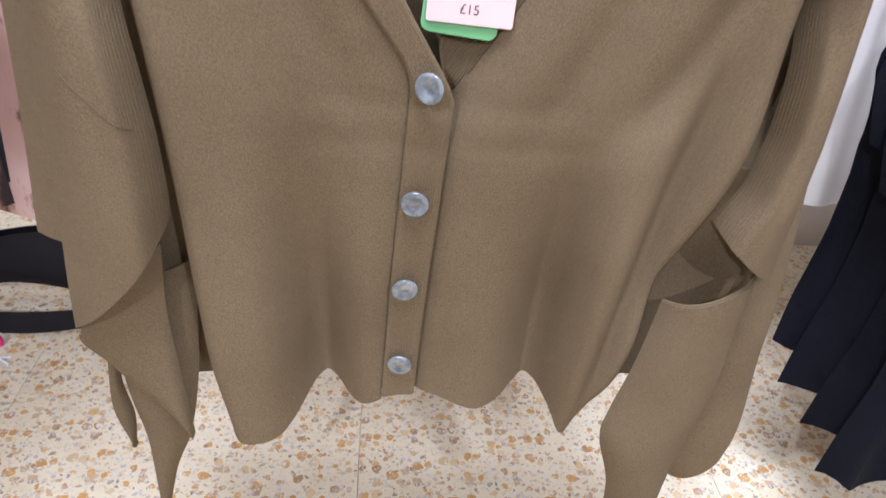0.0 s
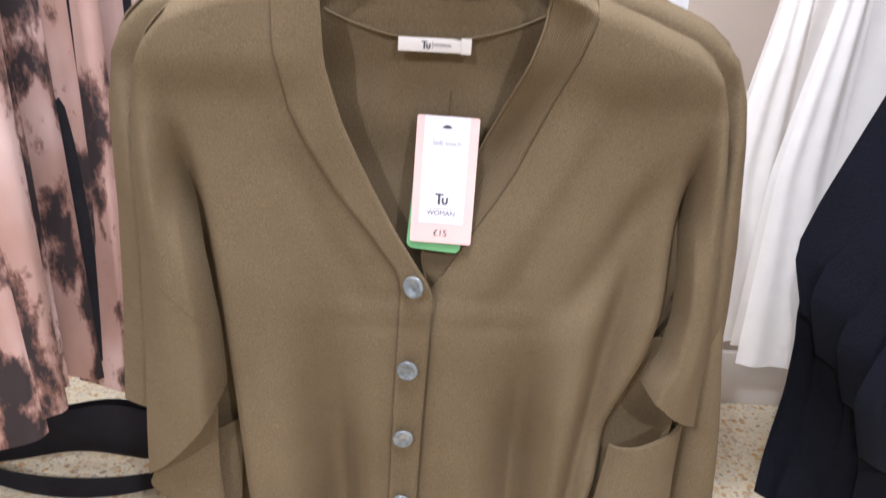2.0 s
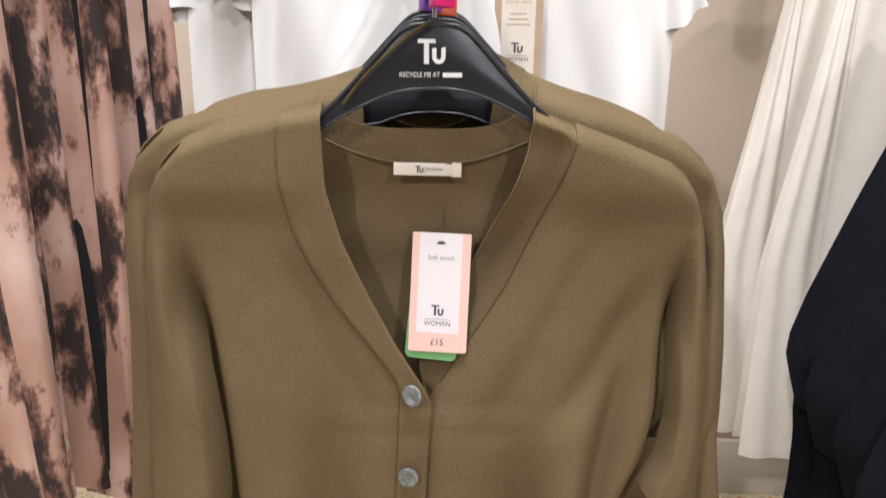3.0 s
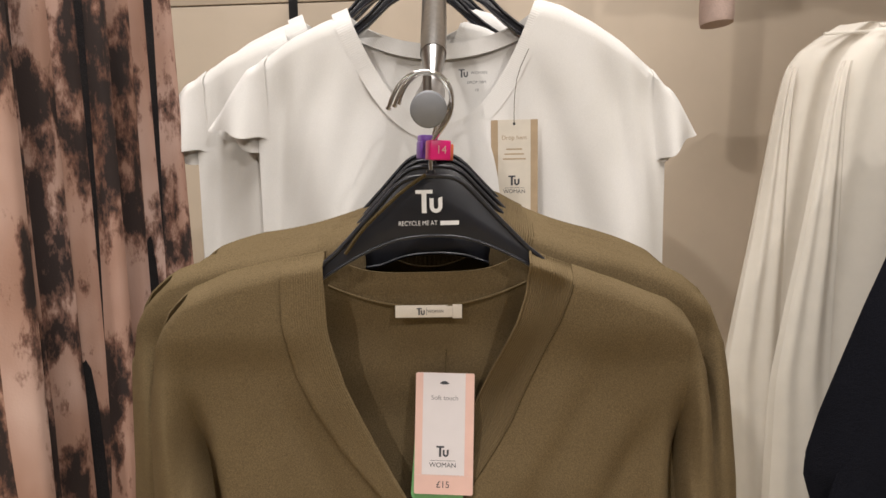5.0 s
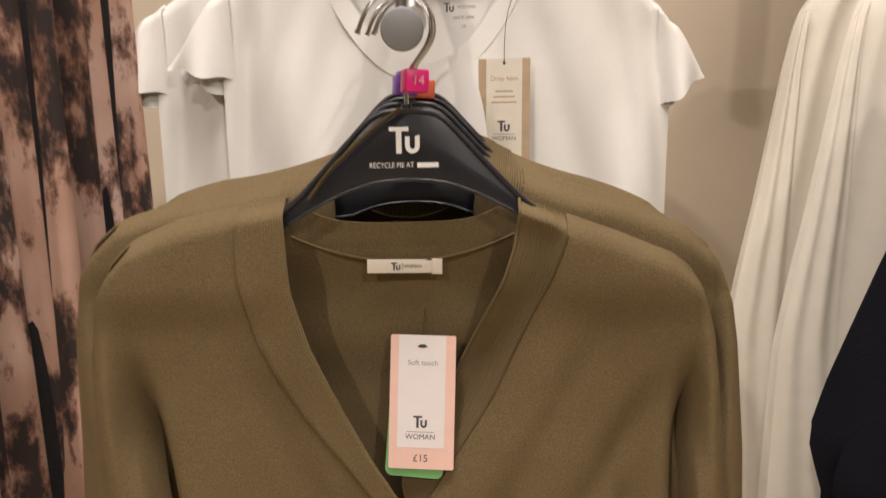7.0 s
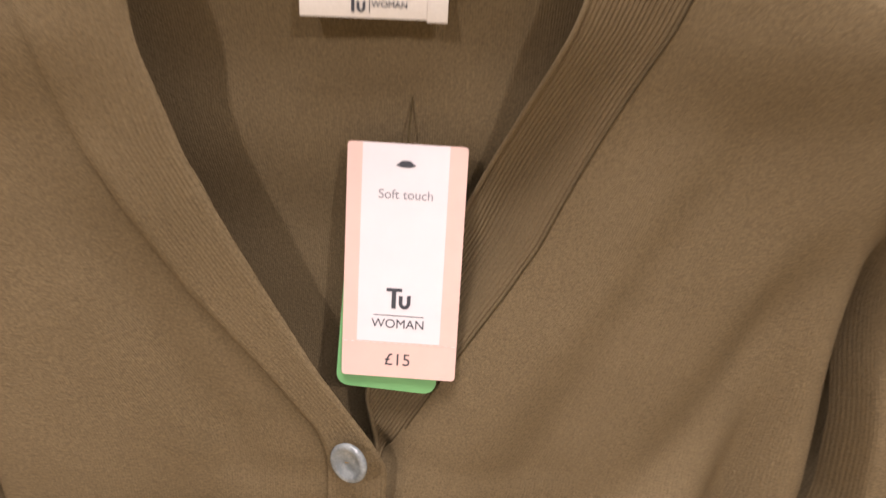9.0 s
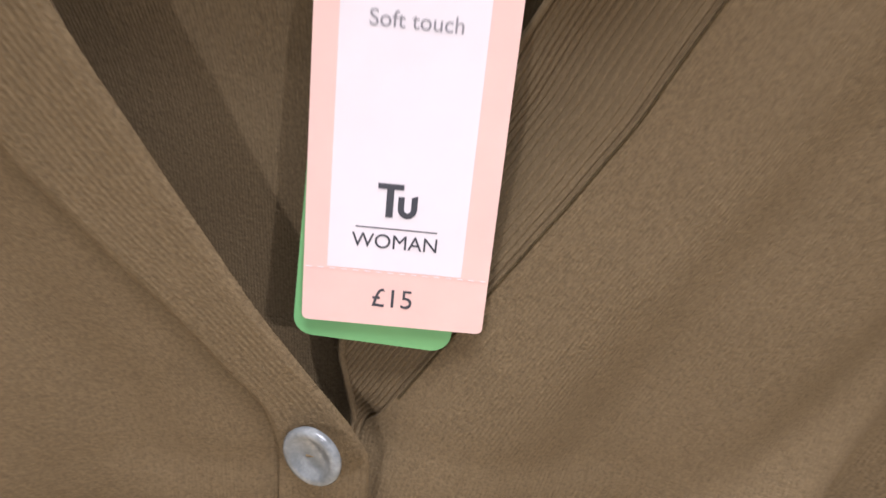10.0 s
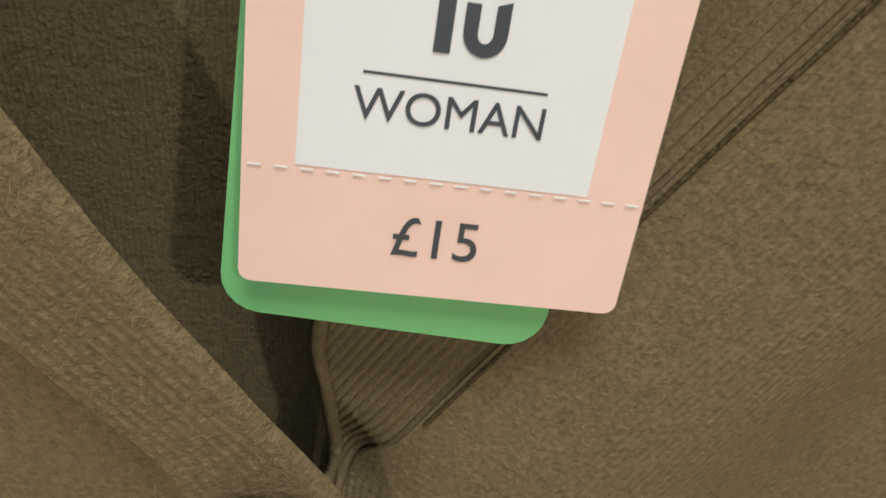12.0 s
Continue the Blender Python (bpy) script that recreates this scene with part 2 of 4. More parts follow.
def plate(outline, y0, y1, bevel=0.0):
    """An outline in x and z, thick from y0 to y1, its edges rounded."""
    bm = bmesh.new()
    vs = [bm.verts.new((x, y0, z)) for x, z in outline]
    f = bm.faces.new(vs)
    r = bmesh.ops.extrude_face_region(bm, geom=[f])
    bmesh.ops.translate(bm, verts=[e for e in r["geom"] if isinstance(e, bmesh.types.BMVert)], vec=(0, y1 - y0, 0))
    if bevel:
        bmesh.ops.bevel(bm, geom=bm.edges[:], offset=bevel, segments=2, affect="EDGES", profile=0.5)
    return bm


def box(x0, x1, y0, y1, z0, z1, bevel=0.0):
    return plate([(x0, z0), (x1, z0), (x1, z1), (x0, z1)], y0, y1, bevel)


def rounded(w, h, r, n=5):
    """A rounded rectangle round the origin."""
    out = []
    for cx, cz, a0 in ((w / 2 - r, h / 2 - r, 0), (-w / 2 + r, h / 2 - r, 90), (-w / 2 + r, -h / 2 + r, 180), (w / 2 - r, -h / 2 + r, 270)):
        for k in range(n):
            a = radians(a0 + 90 * k / (n - 1))
            out.append((cx + r * math.cos(a), cz + r * math.sin(a)))
    return out


def lettering(name, text, size, material, parent, m, thick=0.00006, label=""):
    """Letters in the built-in font, as a mesh, in the plane of x and z before m is applied, centred."""
    cu = bpy.data.curves.new(name, "FONT")
    cu.body, cu.size, cu.align_x, cu.align_y, cu.extrude = text, size, "CENTER", "CENTER", thick
    tmp = bpy.data.objects.new(name, cu)
    scene.collection.objects.link(tmp)
    me = bpy.data.meshes.new_from_object(tmp.evaluated_get(bpy.context.evaluated_depsgraph_get()))
    bpy.data.objects.remove(tmp)
    bpy.data.curves.remove(cu)
    me.transform(m @ pose(0, 0, 0, 90, 0, 0))
    me.materials.clear()
    me.materials.append(material)
    ob = new(name, me)
    ob.parent = parent
    if label:
        ob["label"] = label
    return ob


def put(bm, m):
    bm.transform(m)
    return bm


def merged(bms):
    out = bmesh.new()
    for bm in bms:
        me = bpy.data.meshes.new("tmp")
        bm.to_mesh(me)
        bm.free()
        out.from_mesh(me)
        bpy.data.meshes.remove(me)
    return out


def mark(s):
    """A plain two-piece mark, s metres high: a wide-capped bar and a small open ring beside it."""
    bits = [box(-0.52 * s, 0.22 * s, -0.00008, 0.00008, 0.34 * s, 0.5 * s), box(-0.26 * s, -0.05 * s, -0.00008, 0.00008, -0.5 * s, 0.339 * s)]
    out, inn = [], []
    for k in range(13):
        a = math.pi + math.pi * k / 12
        out.append((0.36 * s + 0.28 * s * math.cos(a), -0.2 * s + 0.3 * s * math.sin(a)))
        inn.append((0.36 * s + 0.1 * s * math.cos(a), -0.2 * s + 0.13 * s * math.sin(a)))
    ring = [(0.08 * s, 0.14 * s)] + out + [(0.64 * s, 0.2 * s), (0.46 * s, 0.14 * s)] + inn[::-1] + [(0.26 * s, 0.14 * s)]
    bits.append(plate(ring, -0.00008, 0.00008))
    return merged(bits)


# ---- the setting ----
WALL = pose(0, 0.95, 0, 0, 0, -3.3)


def setting():
    floor = thing("floor", "speckled cream and ochre terrazzo tile floor, slightly scuffed", "floor", kind="structure")
    part("floor_bed", box(-4, 4, -4.5, 2.2, -0.12, -0.006), M_CEIL, floor)
    wall = new("wall_back")
    tagged(wall, "beige painted shop display wall of large panels", "wall", kind="structure")
    wall.matrix_world = WALL
    part("panel", box(-3, 3, 0, 0.06, 0.13, 1.3135, 0.001), M_WALL, wall)
    part("panel", box(-3, 3, 0, 0.06, 1.3165, 3.0, 0.001), M_WALL, wall)
    part("joint", box(-3, 3, 0.01, 0.05, 1.30, 1.33), M_SLOT, wall)
    base = new("baseboard")
    tagged(base, "white board plinth along the foot of the wall", "baseboard", kind="structure")
    base.matrix_world = WALL
    part("board", box(-3, 3, -0.012, 0.06, 0, 0.13, 0.002), M_PLINTH, base)
    up = new("wall_upright")
    tagged(up, "black slotted metal upright let into the wall", "wall upright", kind="structure")
    up.matrix_world = WALL
    part("channel", box(-0.292, -0.274, -0.004, 0.03, 0.13, 2.4), M_SLOT, up)
    for name, b in (("wall_left", (-4.1, -4, -4.5, 2.2, 0, 3)), ("wall_right", (4, 4.1, -4.5, 2.2, 0, 3)), ("wall_front", (-4, 4, -4.6, -4.5, 0, 3))):
        tagged(part(name, box(*b), M_WALL, flat=True), "plain beige painted shop wall", "wall", kind="structure")
    tagged(part("ceiling", box(-4.1, 4.1, -4.6, 2.2, 3.0, 3.1), M_CEIL, flat=True), "plain white shop ceiling", "ceiling", kind="structure")
    return floor


FLOOR = setting()


def ceiling_lights():
    m, n, l, b = node_material("fill_glow")
    b.inputs["Emission Color"].default_value = (1, 0.9, 0.78, 1)
    b.inputs["Emission Strength"].default_value = 4
    for x, y, z in SPOT_PLACES:
        t = thing("ceiling_spotlight", "white ceiling spotlight with a glowing face", "spotlight", "ceiling spotlights", at=(x, y, z))
        part("housing", tube([(0, 0, 0.14), (0, 0, 0.09), (0, 0, 0.03)], [0.045, 0.05, 0.05], 20), M_CEIL, t)
        part("bezel", tube([(0, 0, 0.03), (0, 0, 0.022)], [0.054, 0.054], 20), M_STEEL, t)
    # unseen glowing panel, made up to house the overhead fill
    t = thing("ceiling_panel", "square white glowing panel, unseen, added overhead as fill light", "ceiling light", at=(0, -0.55, 2.95))
    part("frame", box(-0.62, 0.62, -0.62, 0.62, 0.0, 0.05), M_CEIL, t, flat=True)
    part("diffuser", box(-0.6, 0.6, -0.6, 0.6, -0.004, -0.001), m, t, flat=True)


ceiling_lights()

# ---- the cardigan ----
BODY_L = [(0.36, -0.165), (0.43, -0.180), (0.53, -0.186), (0.60, -0.190), (0.66, -0.195), (0.72, -0.201), (0.79, -0.206), (0.82, -0.205), (0.87, -0.200)]
XO_L = [(0.45, -0.182), (0.54, -0.1825), (0.564, -0.181), (0.608, -0.183), (0.66, -0.189), (0.72, -0.199), (0.79, -0.206), (0.82, -0.205), (0.87, -0.200)]
XS_L = [(0.36, -0.038), (0.50, -0.034), (0.62, -0.029), (0.652, -0.0275), (0.667, -0.0315), (0.68, -0.041), (0.70, -0.055), (0.714, -0.066), (0.735, -0.081), (0.77, -0.101), (0.80, -0.114), (0.846, -0.122), (0.90, -0.121)]
XI_L = [(0.36, -0.012), (0.42, -0.011), (0.50, -0.008), (0.62, -0.002), (0.645, -0.001), (0.66, -0.0078), (0.671, -0.0147), (0.70, -0.032), (0.733, -0.049), (0.764, -0.0635), (0.793, -0.0755), (0.834, -0.0862), (0.90, -0.0885)]
BODY_R = [(0.35, 0.126), (0.372, 0.140), (0.412, 0.158), (0.454, 0.168), (0.488, 0.169), (0.514, 0.171), (0.542, 0.181), (0.557, 0.187), (0.59, 0.200), (0.63, 0.208), (0.70, 0.207), (0.81, 0.208), (0.87, 0.200)]
XO_R = [(0.50, 0.178), (0.545, 0.184), (0.565, 0.190), (0.59, 0.203), (0.63, 0.209), (0.70, 0.207), (0.81, 0.208), (0.87, 0.200)]
XS_R = [(0.36, -0.020), (0.60, -0.012), (0.64, -0.003), (0.66, 0.008), (0.70, 0.033), (0.727, 0.0505), (0.75, 0.0635), (0.783, 0.077), (0.815, 0.0905), (0.84, 0.102), (0.87, 0.112), (0.89, 0.113)]
XI_R = [(0.58, -0.022), (0.60, -0.016), (0.63, -0.010), (0.643, -0.0065), (0.6585, -0.0085), (0.6735, -0.0112), (0.69, -0.006), (0.70, 0.000), (0.741, 0.024), (0.766, 0.036), (0.80, 0.051), (0.84, 0.068), (0.865, 0.0755), (0.90, 0.079)]
TOP = [(-0.236, 0.80), (-0.231, 0.831), (-0.218, 0.854), (-0.199, 0.872), (-0.166, 0.886), (-0.122, 0.895), (-0.088, 0.900), (0.078, 0.898), (0.11, 0.886), (0.151, 0.871), (0.189, 0.855), (0.209, 0.838), (0.222, 0.805)]
HEM_Z = [(-0.165, 0.362), (-0.14, 0.357), (-0.115, 0.360), (-0.098, 0.375), (-0.081, 0.390), (-0.053, 0.378), (-0.024, 0.392), (-0.004, 0.394), (0.038, 0.380), (0.076, 0.398), (0.092, 0.390), (0.112, 0.360), (0.135, 0.362)]
HEM_Y = [(-0.185, 0.012), (-0.162, -0.006), (-0.14, -0.012), (-0.115, -0.006), (-0.098, 0.010), (-0.081, 0.026), (-0.053, 0.010), (-0.024, 0.020), (-0.004, 0.020), (0.038, 0.010), (0.077, 0.030), (0.092, 0.022), (0.112, -0.015), (0.136, -0.008), (0.17, 0.004)]
OUT_L = [(0.45, -0.257), (0.50, -0.254), (0.60, -0.246), (0.69, -0.241), (0.79, -0.239), (0.831, -0.234), (0.854, -0.221), (0.872, -0.2015)]
OUT_R = [(0.515, 0.238), (0.60, 0.238), (0.665, 0.236), (0.76, 0.229), (0.80, 0.224), (0.836, 0.212), (0.852, 0.201)]


def front_y(x, z, under=False):
    """Depth of the hanging front: soft drape below the bust, rolling back over the shoulders and at the sides."""
    w = smooth((0.72 - z) / 0.32)
    chest = smooth((0.86 - z) / 0.14) * smooth((0.16 - abs(x)) / 0.12)
    y = (-0.001 + 0.008 * chest) * (1 - w) + soft(HEM_Y, x) * w * (1 + 0.2 * math.exp(-(((x + 0.083) / 0.022) ** 2)) + 0.2 * math.exp(-(((x - 0.082) / 0.022) ** 2)))
    top = lerp(TOP, x)
    y += 0.016 * smooth((z - top + 0.014) / 0.014) ** 2 - 0.005 * smooth((z - top + 0.12) / 0.1)
    y -= 0.007 * smooth((abs(x) - 0.085) / 0.04) * smooth((z - 0.80) / 0.04)
    g = smooth((0.80 - z) / 0.11)
    xo = soft(BODY_L, z) if x < 0 else soft(BODY_R, z)
    d = (x - xo) if x < 0 else (xo - x)
    y += g * 0.044 * (1 - smooth(max(d, 0) / 0.026)) ** 2.0
    # slanting pull lines from the buttons to the shoulders
    y += 0.0035 * math.exp(-(((abs(x) - 0.10 - 0.45 * (z - 0.72)) / 0.014) ** 2)) * smooth((z - 0.58) / 0.1) * smooth((0.83 - z) / 0.08)
    y += 0.024 * math.exp(-(((x - 0.165 + 0.14 * (0.675 - z)) / 0.015) ** 2)) * smooth((0.77 - z) / 0.2)
    y += 0.023 * math.exp(-(((x + 0.096 - 0.1 * (0.5 - z)) / 0.020) ** 2)) * smooth((0.64 - z) / 0.18)
    y += 0.013 * math.exp(-(((x - 0.083) / 0.017) ** 2)) * smooth((0.63 - z) / 0.18)
    y -= 0.004 * math.exp(-(((x - 0.135 + 0.1 * (0.675 - z)) / 0.015) ** 2)) * smooth((0.76 - z) / 0.2)
    y += 0.0009 * (math.exp(-(((z - 0.640) / 0.006) ** 2)) + math.exp(-(((z - 0.612) / 0.006) ** 2))) * smooth((0.11 - abs(x)) / 0.04)
    y += 0.008 * math.exp(-(((x - 0.15 - 0.5 * (z - 0.70)) / 0.015) ** 2)) * smooth((z - 0.60) / 0.06) * smooth((0.78 - z) / 0.07)
    # the under-lapping front lies deeper beside the opening
    if under:
        low = smooth((z - 0.60) / 0.05) * smooth((0.86 - z) / 0.1)
        y += 0.015 * smooth((soft(XS_R, z) + 0.04 - x) / 0.06) * low + 0.014 * smooth((soft(XS_R, z) - x) / 0.022) * low * smooth((0.86 - z) / 0.06) * smooth((z - 0.675) / 0.03)
        # and dips under the overlapping edge
        y += 0.006 * math.exp(-(((x - soft(XI_L, z)) / 0.006) ** 2)) * smooth((0.66 - z) / 0.02)
    return y + 0.0022 * noise.noise(Vector((x * 18, z * 9, 3.0)))


def between(a, b, side, lift, nu, nv, uvw):
    """A panel of the front between two edge lines a and b."""
    def fn(u, v):
        xb = soft(a, 0.37) + (soft(b, 0.37) - soft(a, 0.37)) * u
        xt = soft(a, 0.88) + (soft(b, 0.88) - soft(a, 0.88)) * u
        z0, z1 = soft(HEM_Z, xb, 0.008), lerp(TOP, xt)
        z = z0 + (z1 - z0) * v
        x = soft(a, z, 0.006) + (soft(b, z, 0.006) - soft(a, z, 0.006)) * u
        return (x, front_y(x, z, side > 0) - lift, z)
    return sheet(fn, nu, nv, 0.0022, (uvw, 0.52))


def v_band(a, b, z0, lift, nu, nv, rib=0.0):
    """A band along the opening; its knitted ribs, 1.6 mm apart, run the length of it."""
    def fn(u, v):
        xt = soft(a, 0.88) + (soft(b, 0.88) - soft(a, 0.88)) * u
        za = z0 if z0 else soft(HEM_Z, -0.02, 0.008)
        z = za + (lerp(TOP, xt) + 0.001 - za) * v
        x = soft(a, z, 0.004) + (soft(b, z, 0.004) - soft(a, z, 0.004)) * u
        edge = 0.0015 * (1 - min(1, min(u, 1 - u) * 7)) ** 2
        edge -= rib * (1 - abs(math.sin(math.pi * (x - soft(a, z, 0.004)) * 0.86 / 0.0016)) ** 0.9)
        return (x, front_y(x, z, z0 > 0) - lift + edge, z)
    return sheet(fn, nu, nv, 0.003, lay=lambda p: ((p.x - soft(a, p.z, 0.004)) * 0.82, p.z))


def ribbed_band(a, b, z0, pitch, deep, nu=220, nv=150, wide=0.037):
    """The under-lapping neckband: ribs run beside its seam a and end where the inner edge b cuts them."""
    def at(d, v):
        xt = soft(a, 0.88) - d
        z = z0 + (lerp(TOP, max(xt, soft(b, 0.88))) + 0.001 - z0) * v
        x = max(soft(a, z, 0.004) - d, soft(b, z, 0.004))
        groove = 1 - abs(math.cos(math.pi * (soft(a, z, 0.004) - x) * 0.86 / pitch)) ** 0.8
        over = 0.0012 + 0.012 * smooth((z - lerp(TOP, x) + 0.022) / 0.018) * smooth((soft(a, z, 0.004) - x) / 0.016)
        return (x, front_y(x, z, True) - over + deep * groove, z)
    return sheet(lambda u, v: at(wide * u, v), nu, nv), [at(wide, k / 60) for k in range(61)]


def sleeve_line(inner, outer, low, side):
    def fn(u, v):
        zt = lerp(TOP, -0.2005 - 0.0345 * u if side < 0 else 0.2005 + 0.0205 * u)
        zb = low(u)
        z = zb + (zt - zb) * v
        xi, xo = soft(inner, z, 0.006), soft(outer, z, 0.006)
        g = smooth((0.815 - z) / 0.07)
        x = xi + (xo - xi) * u
        top = lerp(TOP, x)
        own = -0.013 + 0.020 * (1 - math.sin(math.pi / 2 * min(1, (1 - u) / 0.55))) + 0.016 * smooth((z - top + 0.014) / 0.014) ** 2
        own += 0.003 * noise.noise(Vector((x * 25, z * 8, 9.0)))
        k = smooth(u / 0.55) ** 0.7
        free = smooth((0.76 - z) / 0.1)
        k = k + (smooth(u / 0.22) ** 0.6 - k) * free
        y = (front_y(xi, z) * (1 - free) + 0.016 * free) * (1 - k) + own * k
        h = smooth((0.85 - z) / 0.09)
        y = y * h + (front_y(x, z) + 0.016 * u ** 3) * (1 - h)
        return (x, y, z)
    return fn


def sleeve(*how):
    fn = sleeve_line(*how)
    return sheet(lambda u, v: fn(1 - u, v), 24, 60, 0.0022, (0.06, 0.4))


def sleeve_seam(how, z0, z1):
    """The drop-shoulder seam, laid across the sleeve."""
    fn, pts = sleeve_line(*how), []
    for k in range(17):
        u = 0.10 + 0.55 * k / 16
        z = z0 + (z1 - z0) * u
        zb, zt = how[2](u), fn(u, 1.0)[2]
        x, y, zz = fn(u, (z - zb) / (zt - zb))
        pts.append((x, y - 0.0006, zz))
    return tube(pts, 0.0003, 6)


def along(line, v):
    """A point on a smooth line through its knots, v from 0 to 1."""
    n = len(line) - 1
    k = min(int(v * n), n - 1)
    f = v * n - k
    p = [Vector(line[min(max(q, 0), n)]) for q in (k - 1, k, k + 1, k + 2)]
    return 0.5 * (2 * p[1] + (p[2] - p[0]) * f + (2 * p[0] - 5 * p[1] + 4 * p[2] - p[3]) * f * f + (3 * p[1] - p[0] - 3 * p[2] + p[3]) * f ** 3)


def fold_point(inner, outer, puff, roll, u, v):
    p = along(inner, v).lerp(along(outer, v), u)
    p.y += -puff * math.sin(math.pi * u) + roll * (2 * abs(u - 0.5)) ** 4 + 0.0025 * noise.noise(Vector((p.x * 30, p.z * 14, 5)))
    return p


def drape(inner, outer, puff=0.006, roll=0.012, nu=20, nv=30):
    """A soft fold of knit between two hanging edges, bulging forward and rolling back at both."""
    return sheet(lambda u, v: fold_point(inner, outer, puff, roll, u, v), nu, nv, 0.0022, (0.06, 0.3))


def hem_roll(inner, outer, puff, roll, start, end, r=0.0013):
    """The rolled edge of a fold, from one place (u, v) on it to another."""
    way = [(start[0] + (end[0] - start[0]) * k / 24, start[1] + (end[1] - start[1]) * k / 24) for k in range(25)]
    return tube([fold_point(inner, outer, puff, roll, u, v) + Vector((0, 0.0008, 0)) for u, v in way], r, 8)


def button(at, turn):
    """A four-hole shell button with a raised rim and thread."""
    bm = bmesh.new()
    prof = [(0.0, 0.0012), (0.0055, 0.0012), (0.0066, 0.0021), (0.0086, 0.0023), (0.0095, 0.0014), (0.0092, 0.0), (0.0, 0.0)]
    rings = []
    for r, h in prof:
        rings.append([bm.verts.new((r * math.cos(a), -h, r * math.sin(a))) for a in [2 * math.pi * k / 28 for k in range(28)]] if r else [bm.verts.new((0, -h, 0))])
    for r0, r1 in zip(rings, rings[1:]):
        for k in range(28):
            a, b = r0[k % len(r0)], r0[(k + 1) % len(r0)]
            c, d = r1[(k + 1) % len(r1)], r1[k % len(r1)]
            vs = list(dict.fromkeys((a, b, c, d)))
            if len(vs) > 2:
                bm.faces.new(vs)
    return put(bm, Matrix.Translation(at) @ pose(0, 0, 0, turn[0], turn[1], turn[2]))


def back_top(x):
    t = lerp(TOP, x)
    if -0.088 < x < 0.078:
        k = (x + 0.005) / 0.083
        return 0.879 + 0.02 * k ** 4
    return t


def back_sheet(u, v):
    x = -0.234 + 0.456 * u
    z0 = soft(HEM_Z, x, 0.03) + 0.022
    z = z0 + (back_top(x) - z0) * v
    if z < 0.80:
        x *= 1 - 0.14 * smooth((0.82 - z) / 0.1)
    y = 0.038 + 0.011 * smooth((0.80 - z) / 0.06) - 0.014 * smooth((z - 0.82) / 0.05) - (0.020 * smooth((z - lerp(TOP, x) + 0.03) / 0.03) if not -0.09 < x < 0.08 else 0) + 0.006 * math.sin(x * 40) * smooth((0.7 - z) / 0.3)
    return (x, y, z)


def back_band(u, v):
    x = -0.090 + 0.170 * u
    k = (x + 0.005) / 0.086
    low = 0.850 + 0.021 * k ** 2
    high = back_top(max(-0.0875, min(0.0775, x))) + 0.0005
    z = low + (high - low) * v
    return (x, 0.0252 - 0.003 * smooth((z - 0.86) / 0.03), z)


